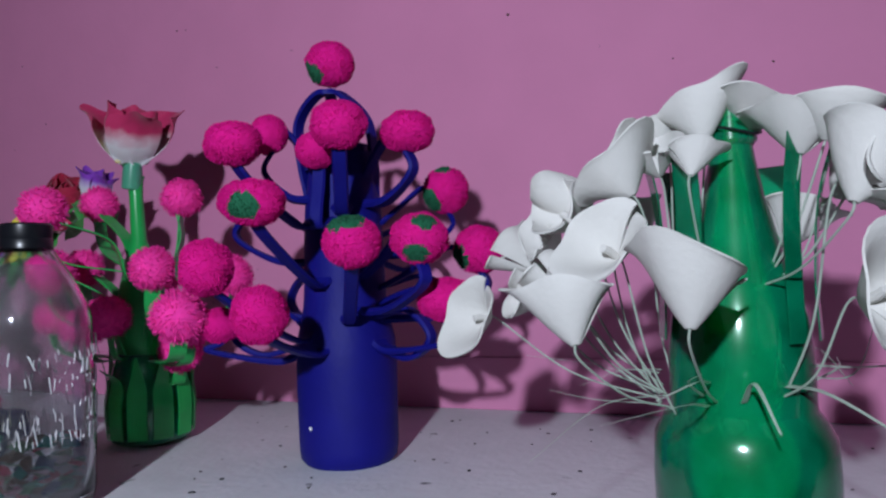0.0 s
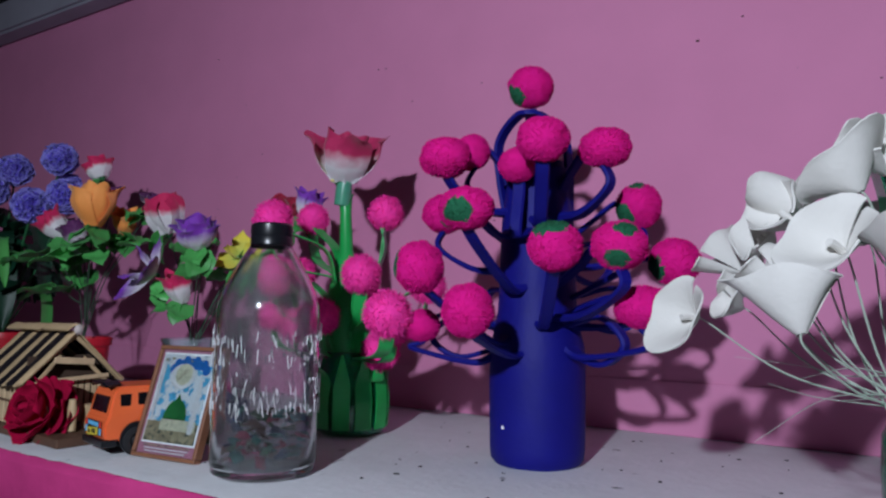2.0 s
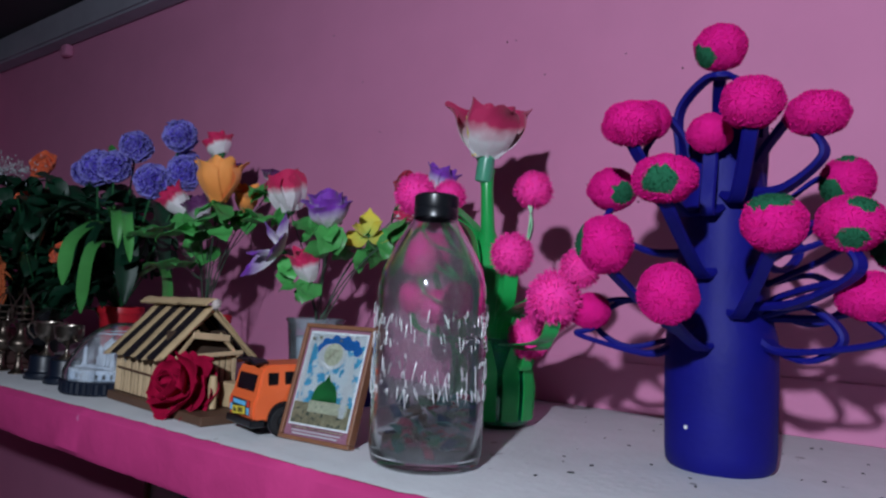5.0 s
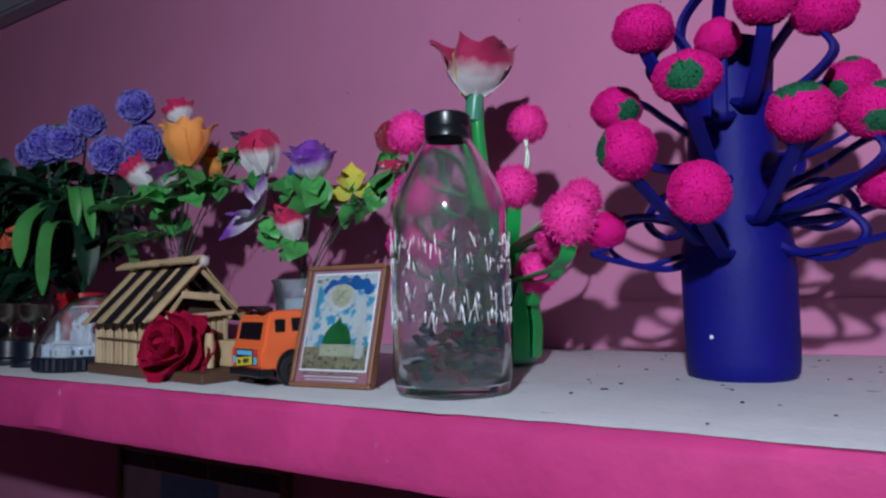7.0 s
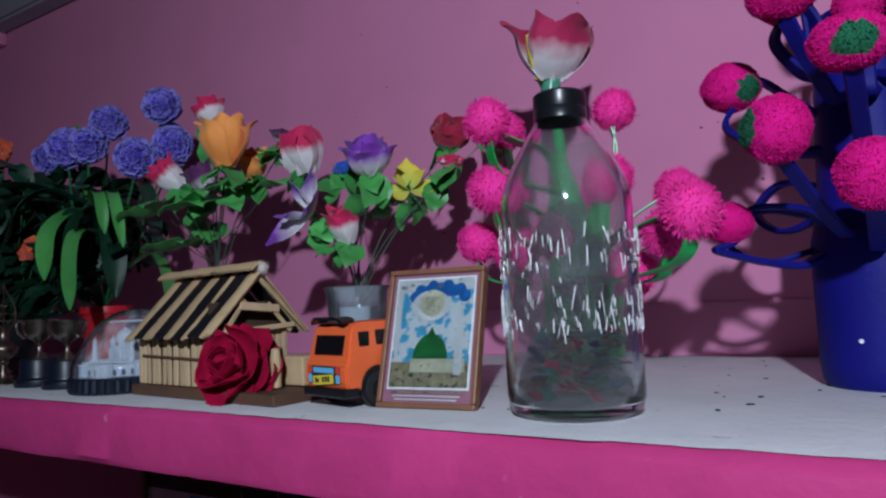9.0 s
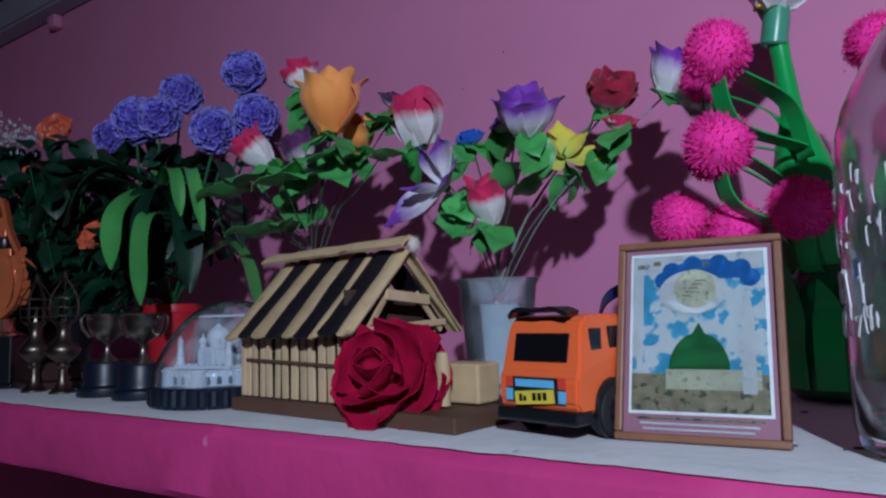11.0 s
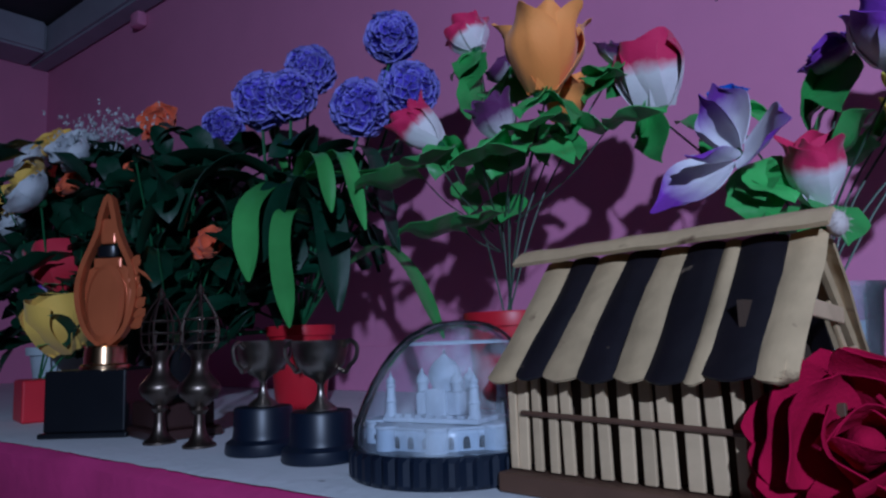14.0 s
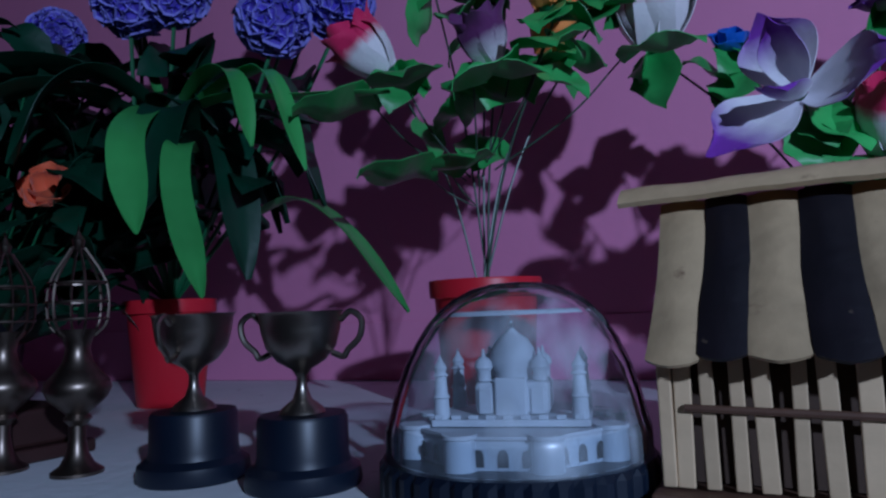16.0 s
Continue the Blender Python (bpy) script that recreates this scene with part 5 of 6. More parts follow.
def trophy_cup(at, rz, label, scale=1.0):
    t = thing("trophy_cup", pose(at[0], at[1], S, 0, 0, rz) @ Matrix.Scale(scale, 4), label, "trophy", "small trophy cups")
    part("pedestal", lathe([(0, 0), (0.033, 0), (0.034, 0.002), (0.033, 0.010), (0.0275, 0.0135), (0.0265, 0.018), (0.0262, 0.038), (0.025, 0.0405), (0, 0.041)], 40), NAVY, t, "black lacquered pedestal")
    cup = part("cup", lathe([(0, 0.0411), (0.0135, 0.0411), (0.012, 0.044), (0.0055, 0.049), (0.0032, 0.056), (0.003, 0.062), (0.0055, 0.066), (0.014, 0.071), (0.0205, 0.079), (0.0232, 0.089), (0.0245, 0.0985), (0.0258, 0.100),
                             (0.0240, 0.0995), (0.0220, 0.089), (0.019, 0.080), (0.012, 0.073), (0, 0.070)], 40), PEWTER, t, "tarnished metal cup")
    for sx in (-1, 1):
        part("handle", tube(curve([(sx * 0.0243, 0, 0.094), (sx * 0.031, 0, 0.099), (sx * 0.0375, 0, 0.094), (sx * 0.036, 0, 0.084), (sx * 0.029, 0, 0.077), (sx * 0.026, 0, 0.073), (sx * 0.019, 0, 0.0755)], 6), 0.0019, 7), PEWTER, cup)


trophy_cup((-0.356, -0.524), 12, "small tarnished metal cup with two handles on a black pedestal", 0.955)
trophy_cup((-0.434, -0.522), 100, "small tarnished metal cup on a black pedestal, handles turned", 0.97)


def brass_holder(at, label):
    t = thing("brass_holder", pose(at[0], at[1], S, 0, 0, at[0] * 400), label, "ornament", "brass holders")
    part("vase", lathe([(0, 0), (0.0155, 0), (0.0155, 0.002), (0.010, 0.006), (0.0065, 0.013), (0.0052, 0.022), (0.0050, 0.030), (0.0085, 0.034), (0.0065, 0.037), (0.011, 0.041), (0.0172, 0.047), (0.0200, 0.053),
                        (0.0190, 0.058), (0.0130, 0.064), (0.0090, 0.070), (0.0072, 0.078), (0.0085, 0.084), (0.0120, 0.089), (0.0126, 0.0905), (0.0112, 0.0905), (0.007, 0.083), (0, 0.08)], 36), BRASS, t, "dark brass vase body")
    for k in range(6):
        a = k * math.pi / 3
        d = Vector((math.cos(a), math.sin(a), 0))
        part("wire", tube(curve([d * 0.010 + Vector((0, 0, 0.086)), d * 0.0175 + Vector((0, 0, 0.096)), d * 0.017 + Vector((0, 0, 0.120)), d * 0.004 + Vector((0, 0, 0.143))], 5), 0.0010, 5), BRASS, t)
    for z, r in ((0.097, 0.0178), (0.108, 0.0182), (0.120, 0.0172)):
        part("ring", tube([Vector((r * math.cos(i * math.pi / 9), r * math.sin(i * math.pi / 9), z)) for i in range(19)], 0.0009, 5), BRASS, t)
    part("finial", lathe([(0, 0.139), (0.003, 0.143), (0.004, 0.148), (0.001, 0.153), (0, 0.160)], 10), BRASS, t)


brass_holder((-0.518, -0.532), "dark brass vase with an openwork wire top")
brass_holder((-0.578, -0.538), "dark brass vase with an openwork wire top")


def copper_trophy():
    t = thing("copper_trophy", pose(-0.721, -0.524, S, 0, 0, 34), "copper coloured leaf trophy on a black block", "trophy")
    part("block", boxed(-0.046, 0.046, -0.040, 0.040, 0.006, 0.072, 0.002), BLACK, t, "black wooden block", smooth=False)
    part("foot", boxed(-0.050, 0.050, -0.044, 0.044, 0.0, 0.0058, 0.0015), BLACK, t, smooth=False)
    part("ring_foot", lathe([(0, 0.0722), (0.027, 0.0722), (0.027, 0.076), (0.0235, 0.078), (0.022, 0.096), (0.024, 0.098), (0, 0.099)], 32), GOLD, t, "shiny gold foot")
    half = [(0.004, 0.099), (0.020, 0.112), (0.031, 0.138), (0.034, 0.165), (0.028, 0.192), (0.018, 0.214), (0.011, 0.232), (0.007, 0.252)]
    loop = curve([Vector((x, 0, z)) for x, z in half] + [Vector((0.001, 0, 0.272))] + [Vector((-x, 0, z)) for x, z in half[::-1]], 4)
    part("leaf_outline", sweep(loop, flat_section(0.012, 0.006), (0, 1, 0)), COPPER, t, "copper leaf shaped hoop")
    part("medallion", lathe([(0, 0.006), (0.017, 0.0045), (0.021, 0.0), (0.021, -0.003), (0, -0.003)], 28), COPPER, t, "oval copper medallion", Matrix.Translation((0, -0.004, 0.147)) @ Matrix.Rotation(radians(86), 4, "X") @ Matrix.Diagonal((1.08, 2.25, 1, 1)))
    plate = [(0, 0.1), (0.018, 0.112), (0.027, 0.138), (0.029, 0.165), (0.024, 0.187), (0.0, 0.2)]
    part("leaf_plate", lathe(plate, 24, m=Matrix.Translation((0, 0.002, 0)) @ Matrix.Diagonal((1, 0.08, 1, 1))), COPPER, t, "copper leaf plate")
    part("upper_plate", boxed(-0.017, 0.017, -0.002, 0.003, 0.187, 0.200, 0.002), COPPER, t, smooth=False)
    part("upper_plate", boxed(-0.009, 0.009, -0.002, 0.003, 0.216, 0.246, 0.002), COPPER, t, smooth=False)
    for k in range(7):
        bm = petal(0.016, 0.006, 0.3, 0.1, k, 0.2, 0.5)
        part("side_leaf", bm, COPPER, t, "", Matrix.Translation((0.030 + 0.004 * math.sin(k), -0.002, 0.118 + 0.0115 * k)) @ Matrix.Rotation(radians(62 - 4 * k), 4, "Y"))
    # Black filler stands for the dark open gap between the upper plates.
    part("collar", lathe([(0.0, 0.20), (0.012, 0.2), (0.0135, 0.205), (0.0125, 0.213), (0, 0.215)], 20, m=Matrix.Diagonal((1, 0.5, 1, 1))), BLACK, t)
    u = thing("wood_trophy_base", pose(-0.622, -0.498, S, 0, 0, -10), "low brown wooden trophy base with a silver stem", "trophy")
    part("step", boxed(-0.046, 0.046, -0.036, 0.036, 0, 0.010, 0.002), BROWNBASE, u, smooth=False)
    part("top", boxed(-0.040, 0.040, -0.030, 0.030, 0.0101, 0.036, 0.003), BROWNBASE, u, smooth=False)
    part("silver_stem", tube(curve([(-0.018, -0.012, 0.036), (-0.02, -0.012, 0.07), (-0.026, -0.012, 0.095), (-0.02, -0.012, 0.112)], 6), 0.0032, 8, taper=lambda k: 1 - 0.5 * k), PEWTER, u, "thin silver stem")


copper_trophy()


def round_pot(at, r0, r1, h, label, material=REDPOT):
    t = thing("flower_pot", pose(at[0], at[1], S), label, "flower pot", "small pots")
    part("pot_body", lathe([(0, 0), (r0 - 0.002, 0), (r0, 0.003), (r1 * 0.97, h * 0.87), (r1 * 0.94, h * 0.87), (r1 * 0.93, h * 0.80), (0, h * 0.79)], 40), material, t)
    part("pot_rim", lathe([(r1 * 0.975, h * 0.872), (r1 * 1.06, h * 0.875), (r1 * 1.075, h * 0.985), (r1 * 1.06, h), (r1 * 1.0, h), (r1 * 0.975, h * 0.98), (r1 * 0.975, h * 0.872)], 40), material, t)
    part("soil", lathe([(0, h * 0.84), (r1 * 0.60, h * 0.845), (r1 * 0.92, h * 0.83), (r1 * 0.92, h * 0.795), (0, h * 0.795)], 24, wob=0.03), INSIDE, t, "dark filling")
    return t


def stem(parent, a, b, r=0.0014, bend=(0, 0, 0), material=STEM):
    a, b = Vector(a), Vector(b)
    part("stem", tube(curve([a, (a + b) / 2 + Vector(bend), b], 6), r, 5), material, parent)


def bouquet(name, root, heads, label, leaves, seed, leafset=ROSE_LEAVES, extra=(), stem_mat=STEM):
    root = Vector(root)
    t = thing(name, Matrix.Translation(root), label, "flowers")
    rnd = random.Random(seed)
    for k, (p, d, kind, R, material, lab) in enumerate(heads):
        v = Vector(p) - root
        d = Vector(d).normalized()
        H = R * {"rose": 1.2, "tulip": 1.5, "bud": 1.4, "open": 0.5, "small": 0.9}[kind]
        at = v - d * H * 0.5
        bloom(t, at, d, kind, R, material, "bloom", lab, k * 0.9)
        stem(t, (rnd.uniform(-0.006, 0.006), rnd.uniform(-0.006, 0.006), -0.06), at - d * R * 0.2, 0.0011, (at.x * -0.14, at.y * -0.14, 0.0), stem_mat)
        for j in range(leaves):
            q = at * rnd.uniform(0.6, 0.96) if j > 2 else at - d * R * (0.5 if kind == "open" else 0.12)
            leaf(t, rnd.choice(leafset), q, math.pi + rnd.uniform(-1.7, 1.7), rnd.uniform(-0.9, 0.1 if j > 2 else -0.1), rnd.uniform(-0.6, 0.6), rnd.uniform(0.75, 1.2))
    for p, az, tilt, sc in extra:
        q = Vector(p) - root
        leaf(t, leafset[0], q, radians(az), tilt, 0.2, sc * 1.25)
        stem(t, (q.x * 0.12, q.y * 0.12, q.z * 0.35), q, 0.0008, (q.x * 0.1, q.y * 0.1, 0), stem_mat)
    return t


PALE_STEM = mat("pale_green_wire", (0.045, 0.085, 0.055), 0.4, var=0.2)


# right bouquet in the pale cup
def plastic_cup():
    t = thing("plastic_cup", pose(-0.030, -0.272, S), "clear plastic cup with milky bluish filling, holding flowers", "cup")
    part("cup_wall", lathe([(0, 0.001), (0.034, 0.0), (0.036, 0.003), (0.0465, 0.118), (0.0495, 0.122), (0.0495, 0.1255), (0.0470, 0.1255), (0.0455, 0.119), (0.035, 0.005), (0, 0.004)], 48), CUPPLASTIC, t, "frosted plastic wall")
    part("filling", lathe([(0, 0.0045), (0.0342, 0.0055), (0.0425, 0.094), (0.040, 0.0955), (0, 0.095)], 40), PALEPOT, t, "pale blue filling")


plastic_cup()
bouquet("cloth_flower_bouquet", (-0.030, -0.268, S + 0.17),
        [((-0.171, -0.235, 1.653), (-0.05, -0.30, 0.9), "bud", 0.046, P_PINK, "white rose with crimson tips"),
         ((0.048, -0.331, 1.597), (0.15, -0.35, 0.9), "rose", 0.036, P_PURPLE, "white rose with purple tips"),
         ((0.050, -0.240, 1.572), (0.4, -0.5, 0.4), "open", 0.026, P_YELLOW, "yellow lily"),
         ((0.088, -0.180, 1.650), (0.5, -0.4, 0.7), "rose", 0.032, P_ROSE, "crimson and white rose"),
         ((0.166, -0.200, 1.655), (0.35, -0.1, 0.95), "tulip", 0.030, P_PURPLE, "purple and white rosebud"),
         ((-0.105, -0.20, 1.625), (0.1, -0.5, 0.7), "small", 0.020, P_BLUE, "small blue flower"),
         ((0.000, -0.285, 1.612), (-0.4, -0.4, 0.7), "small", 0.026, P_PURPLE, "purple flower"),
         ((-0.074, -0.328, 1.540), (-0.30, -0.62, 0.35), "open", 0.038, P_PURPLE, "open white lily with purple edges"),
         ((-0.015, -0.312, 1.512), (0.1, -0.30, 0.9), "tulip", 0.034, P_PINK, "white rose with crimson tips"),
         ((0.115, -0.225, 1.600), (0.3, -0.3, 0.8), "small", 0.020, P_PINK, "small pink flower")],
        "cloth roses and lilies in white, crimson, purple and yellow", 4, 21, stem_mat=PALE_STEM)
round_pot((-0.322, -0.287), 0.038, 0.046, 0.118, "red plastic pot holding cloth roses")
bouquet("cloth_rose_bouquet", (-0.322, -0.292, S + 0.17),
        [((-0.237, -0.339, 1.661), (0.05, -0.1, 1), "tulip", 0.046, P_ORANGE, "orange cloth rose"),
         ((-0.424, -0.300, 1.637), (-0.55, -0.35, 0.6), "tulip", 0.036, P_PINK, "white rosebud with crimson tip"),
         ((-0.395, -0.232, 1.765), (-0.4, -0.1, 0.9), "rose", 0.030, P_PINK, "white rose with crimson tip"),
         ((-0.255, -0.262, 1.640), (0.5, -0.4, 0.8), "tulip", 0.030, P_ORANGE, "orange rosebud"),
         ((-0.300, -0.330, 1.614), (-0.2, -0.5, 0.8), "tulip", 0.028, P_DARK, "white and dark purple bud"),
         ((-0.325, -0.255, 1.700), (-0.3, -0.3, 0.8), "small", 0.028, P_DARK, "dark purple flower"),
         ((-0.20, -0.24, 1.685), (0.4, -0.1, 0.8), "small", 0.024, P_DARK, "dark purple flower")],
        "orange, crimson and purple cloth roses with green leaves", 5, 33, stem_mat=PALE_STEM,
        extra=[((-0.355, -0.315, 1.505), 150, 0.1, 1.2), ((-0.335, -0.32, 1.505), 215, 0.2, 1.0), ((-0.315, -0.31, 1.51), 10, 0.9, 0.9), ((-0.274, -0.347, 1.575), 160, -0.2, 1.2),
               ((-0.30, -0.36, 1.57), 250, 0.0, 1.1), ((-0.195, -0.29, 1.592), 250, 0.1, 1.1), ((-0.40, -0.33, 1.57), 140, 0.0, 1.2), ((-0.25, -0.33, 1.60), 200, -0.2, 1.1), ((-0.36, -0.35, 1.575), 200, 0.0, 1.1)])


def floret_ball(r, n, seed):
    """A head of many small cupped florets, paler at the rim."""
    rnd = random.Random(seed)
    bm = bmesh.new()
    bmesh.ops.create_icosphere(bm, subdivisions=2, radius=r * 0.72)
    for d in fib(n):
        d = (d + Vector((rnd.uniform(-1, 1), rnd.uniform(-1, 1), rnd.uniform(-1, 1))) * 0.12).normalized()
        m = aim(d * r * 0.78, d, rnd.uniform(0, 6.3))
        w = r * rnd.uniform(0.18, 0.30)
        lean = rnd.uniform(0.2, 0.9)
        rings = []
        for k, (s, h) in enumerate(((0.0, 0.0), (0.55, 0.05), (0.95, 0.22), (1.12, 0.42))):
            ring = []
            for i in range(8):
                a = 2 * math.pi * i / 8
                wave = 1 + 0.22 * math.sin(4 * a + seed)
                ring.append(bm.verts.new(m @ Vector((w * s * math.cos(a) * wave, w * s * math.sin(a), w * h * (1 + lean * math.cos(a))))) if s else None)
            rings.append(ring)
        c = bm.verts.new(m @ Vector((0, 0, 0)))
        for i in range(8):
            j = (i + 1) % 8
            bm.faces.new((c, rings[1][i], rings[1][j]))
            bm.faces.new((rings[1][i], rings[2][i], rings[2][j], rings[1][j]))
            f = bm.faces.new((rings[2][i], rings[3][i], rings[3][j], rings[2][j]))
            f.material_index = 1
    return bm


def strap(parent, pts, w, material=STRAP, label=""):
    p = curve(pts, 7)
    side = (p[-1] - p[0]).cross(Vector((0, 0, 1)))
    if side.length < 1e-4:
        side = Vector((1, 0.4, 0))

    def f(u, v):
        i = v * (len(p) - 1)
        k = min(int(i), len(p) - 2)
        q = p[k].lerp(p[k + 1], i - k)
        d = (p[k + 1] - p[k]).normalized()
        s = (side - d * side.dot(d)).normalized()
        n = s.cross(d)
        x = (u - 0.5) * 2
        return q + s * x * w / 2 * min(1, 0.35 + 2.2 * v) * (1 - max(0, v - 0.8) ** 2 * 22) - n * 0.12 * w * (1 - x * x)
    return part("strap_leaf", sheet(f, 4, 22, thick=0.0006), material, parent, label)


round_pot((-0.712, -0.245), 0.036, 0.047, 0.117, "red plastic pot holding violet blue flowers")


def hydrangea():
    c = Vector((-0.700, -0.255, S + 0.16))
    t = thing("violet_flower_plant", Matrix.Translation(c), "violet blue ball flowers over long glossy strap leaves", "flowers")
    for k, (p, r) in enumerate((((-0.511, -0.252, 1.796), 0.037), ((-0.651, -0.274, 1.782), 0.037), ((-0.664, -0.349, 1.720), 0.040), ((-0.620, -0.335, 1.722), 0.036), ((-0.528, -0.298, 1.690), 0.039),
                                ((-0.478, -0.255, 1.713), 0.039), ((-0.840, -0.29, 1.735), 0.034), ((-0.69, -0.31, 1.735), 0.034), ((-0.53, -0.22, 1.745), 0.030))):
        v = Vector(p) - c
        head = part("ball_flower", floret_ball(r * 1.02, 130, k), (FLORET, FLORET_EDGE), t, "violet blue ball flower", Matrix.Translation(v), smooth=False)
        stem(t, (0, 0, -0.05), v - Vector((0, 0, r * 0.6)), 0.0022, (v.x * 0.1, v.y * 0.1 - 0.01, -0.01))
    hub = Vector((-0.645, -0.315, 1.60))
    for pts, w in ((((-0.60, -0.33, 1.56), (-0.565, -0.39, 1.55), (-0.545, -0.415, 1.50), (-0.498, -0.440, 1.411)), 0.024),
                   ((hub, (-0.625, -0.36, 1.60), (-0.585, -0.43, 1.55), (-0.548, -0.455, 1.463)), 0.030),
                   ((hub, (-0.53, -0.35, 1.618), (-0.475, -0.375, 1.600), (-0.441, -0.381, 1.513)), 0.020),
                   ((hub, (-0.56, -0.36, 1.622), (-0.512, -0.378, 1.606), (-0.495, -0.380, 1.540)), 0.020),
                   (((-0.60, -0.27, 1.49), (-0.53, -0.265, 1.515), (-0.455, -0.29, 1.475), (-0.373, -0.337, 1.394)), 0.020),
                   ((hub, (-0.55, -0.35, 1.60), (-0.47, -0.36, 1.585), (-0.375, -0.355, 1.577)), 0.020),
                   ((hub, (-0.70, -0.30, 1.70), (-0.74, -0.28, 1.77), (-0.77, -0.27, 1.80)), 0.018)):
        strap(t, [Vector(q) - c for q in pts], w)
    rnd = random.Random(12)
    for k in range(16):
        az = rnd.uniform(0, 6.28)
        d = Vector((math.cos(az), 0.6 * math.sin(az), 0))
        L = rnd.uniform(0.10, 0.19)
        z = rnd.uniform(1.54, 1.63)
        b = Vector((-0.66, -0.29, z))
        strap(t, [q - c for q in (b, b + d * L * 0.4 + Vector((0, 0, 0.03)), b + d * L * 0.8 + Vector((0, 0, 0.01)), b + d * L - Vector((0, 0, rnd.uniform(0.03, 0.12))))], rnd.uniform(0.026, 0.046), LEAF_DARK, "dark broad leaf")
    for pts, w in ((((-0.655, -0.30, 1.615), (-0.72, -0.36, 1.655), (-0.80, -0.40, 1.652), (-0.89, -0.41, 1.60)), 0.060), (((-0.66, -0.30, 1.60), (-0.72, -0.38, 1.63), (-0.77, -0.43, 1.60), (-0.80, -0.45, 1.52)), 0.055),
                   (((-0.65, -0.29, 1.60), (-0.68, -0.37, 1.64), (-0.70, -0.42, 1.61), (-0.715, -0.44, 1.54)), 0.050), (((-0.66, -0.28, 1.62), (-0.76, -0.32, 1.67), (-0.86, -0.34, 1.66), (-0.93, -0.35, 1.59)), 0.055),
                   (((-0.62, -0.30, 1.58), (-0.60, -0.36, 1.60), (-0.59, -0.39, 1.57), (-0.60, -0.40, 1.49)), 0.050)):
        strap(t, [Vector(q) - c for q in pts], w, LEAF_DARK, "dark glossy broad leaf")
    # Near-black leaves fill out a dark mass of foliage and shade.
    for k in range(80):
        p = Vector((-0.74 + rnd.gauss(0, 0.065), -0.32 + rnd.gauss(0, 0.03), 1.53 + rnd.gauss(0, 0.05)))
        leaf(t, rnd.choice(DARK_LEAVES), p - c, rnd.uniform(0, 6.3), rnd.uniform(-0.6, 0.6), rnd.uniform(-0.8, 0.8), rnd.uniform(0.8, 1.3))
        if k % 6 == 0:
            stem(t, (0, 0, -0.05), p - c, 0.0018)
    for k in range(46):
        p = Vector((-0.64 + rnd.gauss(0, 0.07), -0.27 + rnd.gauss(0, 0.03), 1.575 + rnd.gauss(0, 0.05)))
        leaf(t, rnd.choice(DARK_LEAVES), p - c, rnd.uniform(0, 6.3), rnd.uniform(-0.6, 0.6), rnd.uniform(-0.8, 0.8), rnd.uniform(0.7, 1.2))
        if k % 4 == 0:
            stem(t, (0, 0, -0.05), p - c, 0.0018)


hydrangea()


def little_rose_bush(name, root, spots, label, seed, nleaf, spread, zr):
    root = Vector(root)
    t = thing(name, Matrix.Translation(root), label, "flowers")
    rnd = random.Random(seed)
    for k, (p, material, R) in enumerate(spots):
        v = Vector(p) - root
        d = Vector((rnd.uniform(-0.4, 0.5), -0.8, rnd.uniform(0.3, 0.9))).normalized()
        bloom(t, v - d * R * 0.5, d, "small", R * 1.2, material, "bloom", "", k * 1.1)
        stem(t, (0, 0, -0.05), v - d * R * 0.5, 0.0014, (v.x * 0.15, v.y * 0.15, 0))
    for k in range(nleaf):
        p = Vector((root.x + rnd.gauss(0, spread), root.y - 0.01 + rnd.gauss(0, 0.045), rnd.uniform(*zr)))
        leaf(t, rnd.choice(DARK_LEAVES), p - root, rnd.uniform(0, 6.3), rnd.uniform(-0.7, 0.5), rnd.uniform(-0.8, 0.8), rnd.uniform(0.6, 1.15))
        if k % 5 == 0:
            stem(t, (0, 0, -0.05), p - root, 0.0012)
    return t


def white_spray(parent, centre, sx, sz, n, seed):
    """Tiny white blossoms of a filler spray, in one mesh."""
    rnd = random.Random(seed)
    bm = bmesh.new()
    for i in range(n):
        p = Vector((rnd.gauss(0, sx), rnd.gauss(0, 0.025), rnd.gauss(0, sz)))
        for k in range(4):
            a = k * math.pi / 2 + rnd.random()
            d = Vector((math.cos(a), rnd.uniform(-0.6, 0.2), math.sin(a))) * rnd.uniform(0.003, 0.0055)
            e = Vector((-d.z, 0.2 * d.y, d.x)) * 0.4
            bm.faces.new([bm.verts.new(p), bm.verts.new(p + d * 0.6 + e), bm.verts.new(p + d), bm.verts.new(p + d * 0.6 - e)])
    return tagged(part("white_spray", bm, P_WHITE, parent, "spray of tiny white blossoms", Matrix.Translation(centre)), kind="stuff")


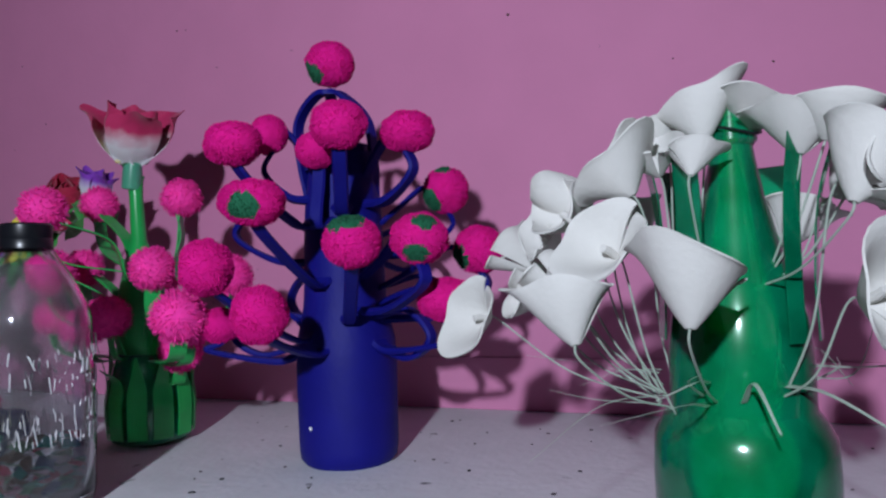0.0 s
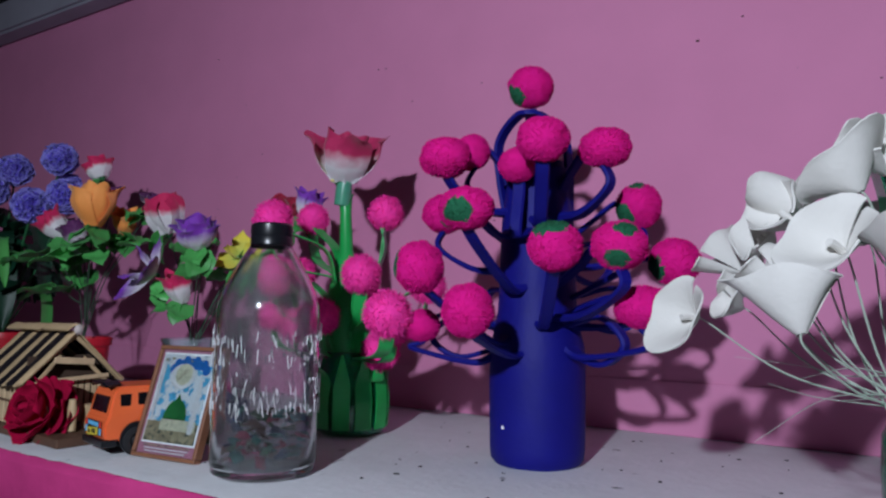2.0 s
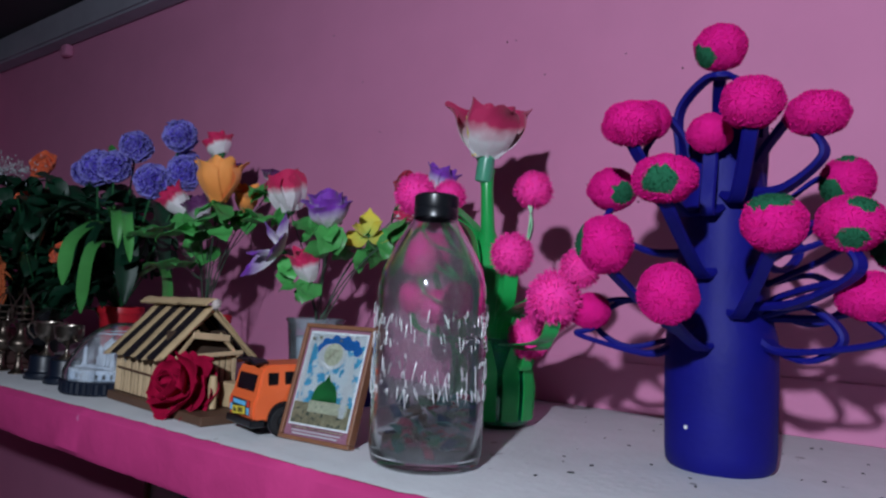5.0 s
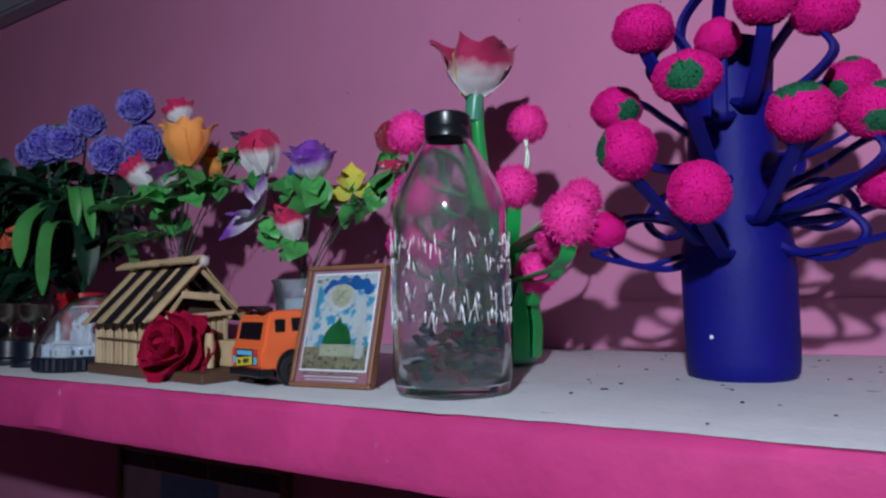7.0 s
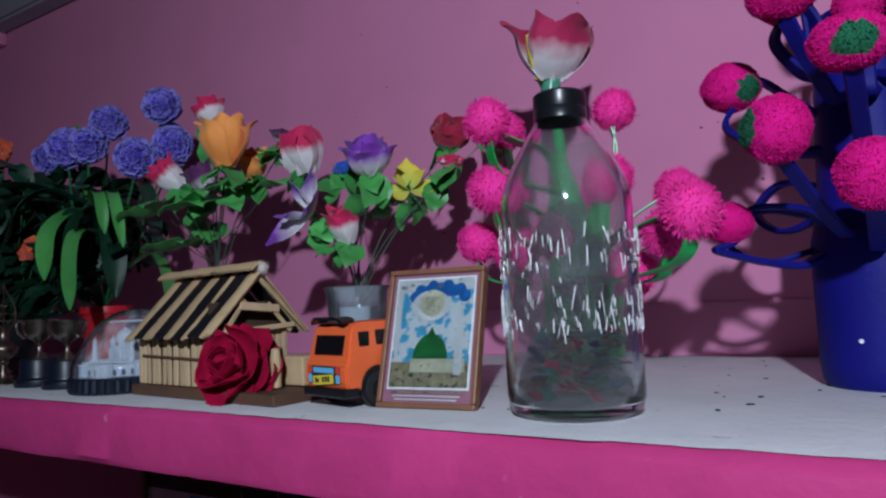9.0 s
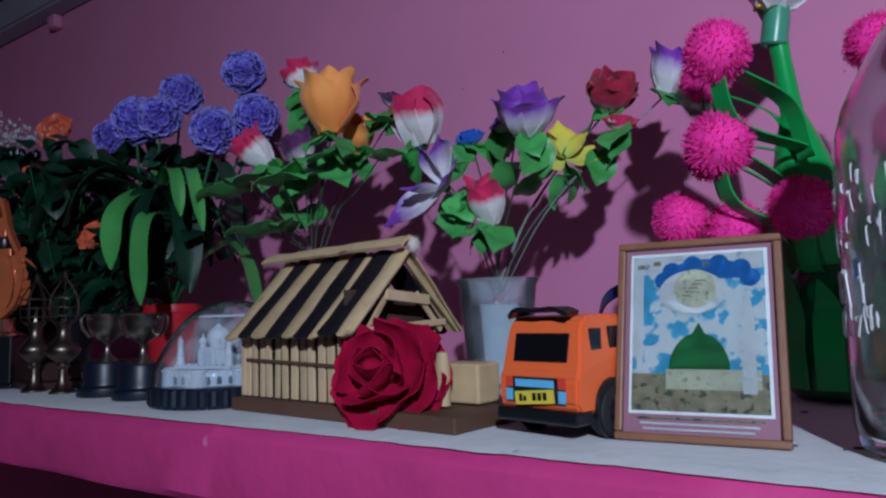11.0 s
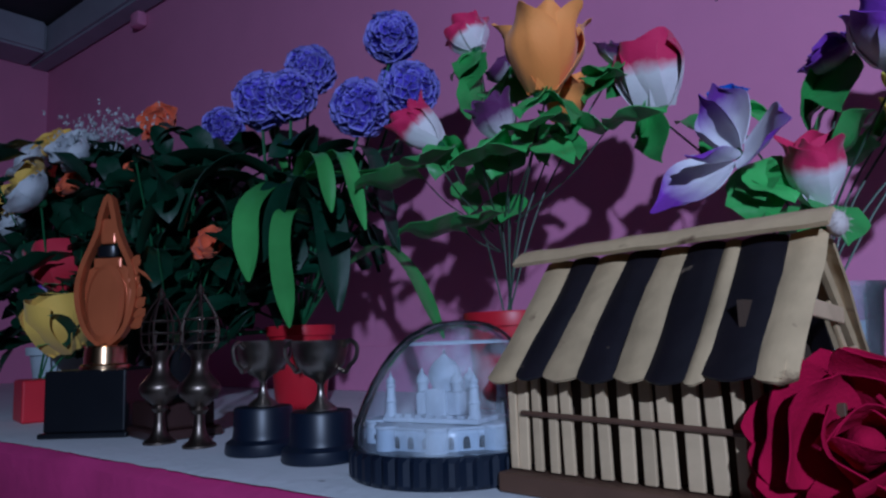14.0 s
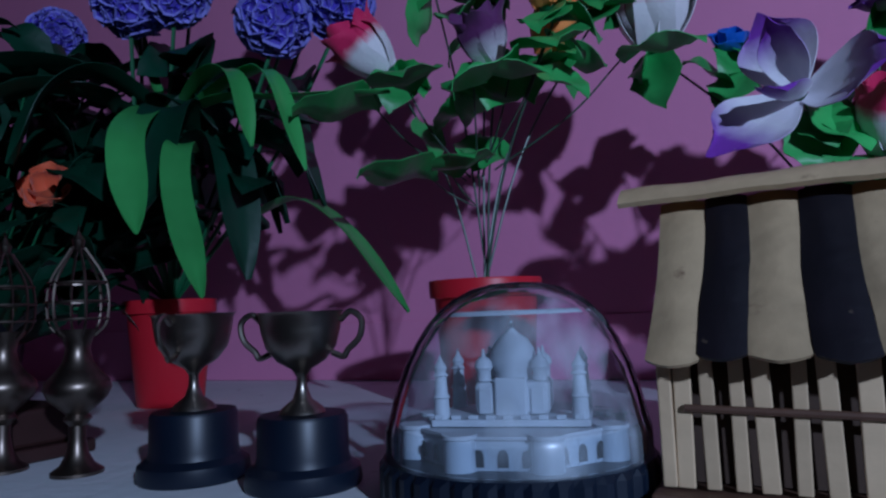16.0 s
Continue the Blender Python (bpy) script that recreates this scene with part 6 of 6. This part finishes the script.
round_pot((-1.09, -0.40), 0.048, 0.062, 0.10, "pale blue pot holding small mixed roses", PALEPOT)
bush = little_rose_bush("small_rose_bush", (-1.09, -0.40, S + 0.14),
                        [((-1.016, -0.50, 1.625), P_WHITE, 0.034), ((-1.13, -0.46, 1.70), P_WHITE, 0.030), ((-1.10, -0.47, 1.665), P_GOLD, 0.034), ((-1.17, -0.46, 1.645), P_GOLD, 0.034),
                         ((-1.114, -0.425, 1.735), P_GOLD, 0.030), ((-1.05, -0.425, 1.658), P_CORAL, 0.026), ((-1.20, -0.42, 1.73), P_WHITE, 0.034), ((-1.23, -0.42, 1.68), P_GOLD, 0.032),
                         ((-1.04, -0.43, 1.71), P_WHITE, 0.032), ((-1.0, -0.44, 1.69), P_WHITE, 0.026), ((-1.27, -0.38, 1.72), P_CORAL, 0.03), ((-1.30, -0.40, 1.66), P_WHITE, 0.03), ((-1.16, -0.47, 1.60), P_WHITE, 0.03)],
                        "bush of small white, yellow and coral roses with dark leaves", 51, 260, 0.11, (1.40, 1.70))
white_spray(bush, Vector((-0.99, -0.41, 1.728)) - Vector((-1.09, -0.40, S + 0.14)), 0.05, 0.013, 300, 4)
round_pot((-0.905, -0.335), 0.040, 0.050, 0.10, "dark pot holding coral flowers", BLACK)
coral = little_rose_bush("coral_flower_plant", (-0.905, -0.335, S + 0.14),
                         [((-0.925, -0.349, 1.750), P_CORAL, 0.026), ((-0.905, -0.36, 1.732), P_CORAL, 0.024), ((-0.75, -0.37, 1.53), P_CORAL, 0.022), ((-0.90, -0.40, 1.655), P_CORAL, 0.018)],
                         "coral flowers among dark green leaves", 52, 260, 0.09, (1.40, 1.70))


def square_pot():
    t = thing("square_flower_pot", pose(-0.955, -0.497, S, 0, 0, -12), "small red square pot with a gold tulip and a red rose", "flower pot")
    part("pot_body", boxed(-0.035, 0.035, -0.03, 0.03, 0, 0.056, 0.003), REDPOT, t, "red square pot", smooth=False)
    root = Vector((-0.955, -0.497, S))
    for p, kind, R, material, lab in (((-0.935, -0.484, 1.430), "bud", 0.052, P_GOLD, "gold cloth tulip bud"), ((-1.060, -0.462, 1.522), "bud", 0.052, P_RED, "red cloth rosebud"), ((-1.10, -0.47, 1.50), "small", 0.036, P_PURPLE, "purple flower"), ((-1.12, -0.46, 1.53), "small", 0.030, P_PINK, "pink flower")):
        v = Vector(p) - root
        d = Vector((-0.15, -0.35, 0.9)).normalized() if material is not P_GOLD else Vector((0.15, -0.35, 0.9)).normalized()
        at = v - d * R * 0.75
        bloom(t, at, d, kind, R, material, "bloom", lab)
        stem(t, (v.x * 0.2, 0, 0.056), at, 0.0014)
        leaf(t, ROSE_LEAVES[1], at, 3.6, 0.5, 0, 0.9)
        leaf(t, DARK_LEAVES[1], at, 1.2, 0.2, 0, 0.9)


square_pot()


def pompom_stick():
    c = Vector((0.075, -0.30, S))
    t = thing("pompom_stick", Matrix.Translation(c), "blue plastic strip with a magenta pompom standing behind the truck", "craft flower")
    part("pompom", pompom(0.021, seed=91, shag=0.06, patches=[((-0.2, -0.3, -0.9), 0.75)]), (YARN_PINK, YARN_GREEN), t, "magenta pompom", Matrix.Translation((-0.022, 0.0, 0.040)))
    part("holder", lathe([(0, 0), (0.030, 0), (0.032, 0.004), (0.030, 0.03), (0.022, 0.034), (0, 0.034)], 28), BLUE, t, "dark blue cut bottle foot", pose(0.018, 0.004, 0))
    pts = curve([(0.03, 0.0, 0.03), (0.075, -0.11, 0.075), (0.115, -0.185, 0.096), (0.15, -0.19, 0.101), (0.20, -0.18, 0.094)], 8)
    part("strip", sweep(pts, flat_section(0.009, 0.0018), (0, 0.3, 1)), mat("blue_strip", (0.008, 0.05, 0.28), 0.35), t, "curved blue plastic strip")


pompom_stick()


def hanging_cable():
    pts = curve([(-2.16, -0.012, 1.228), (-2.165, -0.01, 1.1), (-2.15, -0.01, 0.9), (-2.10, -0.01, 0.7), (-2.11, -0.01, 0.3)], 8)
    tagged(part("cable", tube(pts, 0.006, 6), RUBBER), "black cable hanging down the wall under the shelf", "cable")


hanging_cable()


def wall_picture():
    t = thing("wall_picture", pose(-0.63, -0.004, 0.58), "brown framed print with dark photo strip hanging below the shelf", "picture")
    w, h = 0.305, 0.452
    for a, b, cc, d in ((-w, w, 0, 0.022), (-w, w, h - 0.014, h), (-w, -w + 0.018, 0.0221, h - 0.0141), (w - 0.018, w, 0.0221, h - 0.0141)):
        part("frame_bar", boxed(a, b, -0.018, 0.003, cc, d, 0.002), WOOD, t, smooth=False)
    part("paper", boxed(-w + 0.018, w - 0.018, -0.008, 0.002, 0.022, h - 0.014), PICWHITE, t, "pale print", smooth=False)
    x = -w + 0.02
    for k, (wd, material) in enumerate(((0.125, CHAR), (0.20, INSIDE), (0.11, CHAR), (0.126, INK))):
        part("photo", boxed(x, x + wd, -0.0095, -0.0085, h - 0.055, h - 0.018), material, t, "dark photo", smooth=False)
        x += wd + 0.003
    part("blue_panel", boxed(-0.13, 0.08, -0.0095, -0.0085, 0.03, h - 0.06), SKYBLUE, t, "light blue panel", smooth=False)
    for k in range(5):
        part("text_bar", boxed(-0.10, 0.05 - 0.02 * (k % 2), -0.0105, -0.0097, 0.10 + 0.05 * k, 0.115 + 0.05 * k), WHITE_S, t, smooth=False)


wall_picture()


def wall_specks():
    rnd = random.Random(61)
    bm = bmesh.new()
    for i in range(46):
        x, z = rnd.uniform(-0.4, 1.4), rnd.uniform(1.42, 2.2)
        r = rnd.uniform(0.0008, 0.0022)
        lathe([(0, 0), (r, 0), (r * 0.7, r * 0.25), (0, r * 0.3)], 6, bm, Matrix.Translation((x, -0.0004, z)) @ Matrix.Rotation(radians(90), 4, "X") @ Matrix.Diagonal((rnd.uniform(0.6, 1.6), 1, 1, 1)))
    tagged(part("wall_specks", bm, INSIDE), "dark specks and chips in the pink wall paint", "dirt", kind="stuff")


wall_specks()


def shelf_grit():
    rnd = random.Random(31)
    bm = bmesh.new()
    for i in range(70):
        x, y = rnd.uniform(0.30, 1.3), rnd.uniform(-0.58, -0.03)
        r = rnd.uniform(0.0008, 0.0026)
        lathe([(0, 0), (r, 0), (r * 0.8, r * 0.4), (0, r * 0.5)], 6, bm, Matrix.Translation((x, y, S + 0.0002)) @ Matrix.Rotation(rnd.uniform(0, 3), 4, "Z") @ Matrix.Diagonal((rnd.uniform(0.8, 2), 1, 1, 1)))
    tagged(part("grit", bm, CHAR), "dark crumbs and specks lying on the shelf", "dirt", kind="stuff")


shelf_grit()
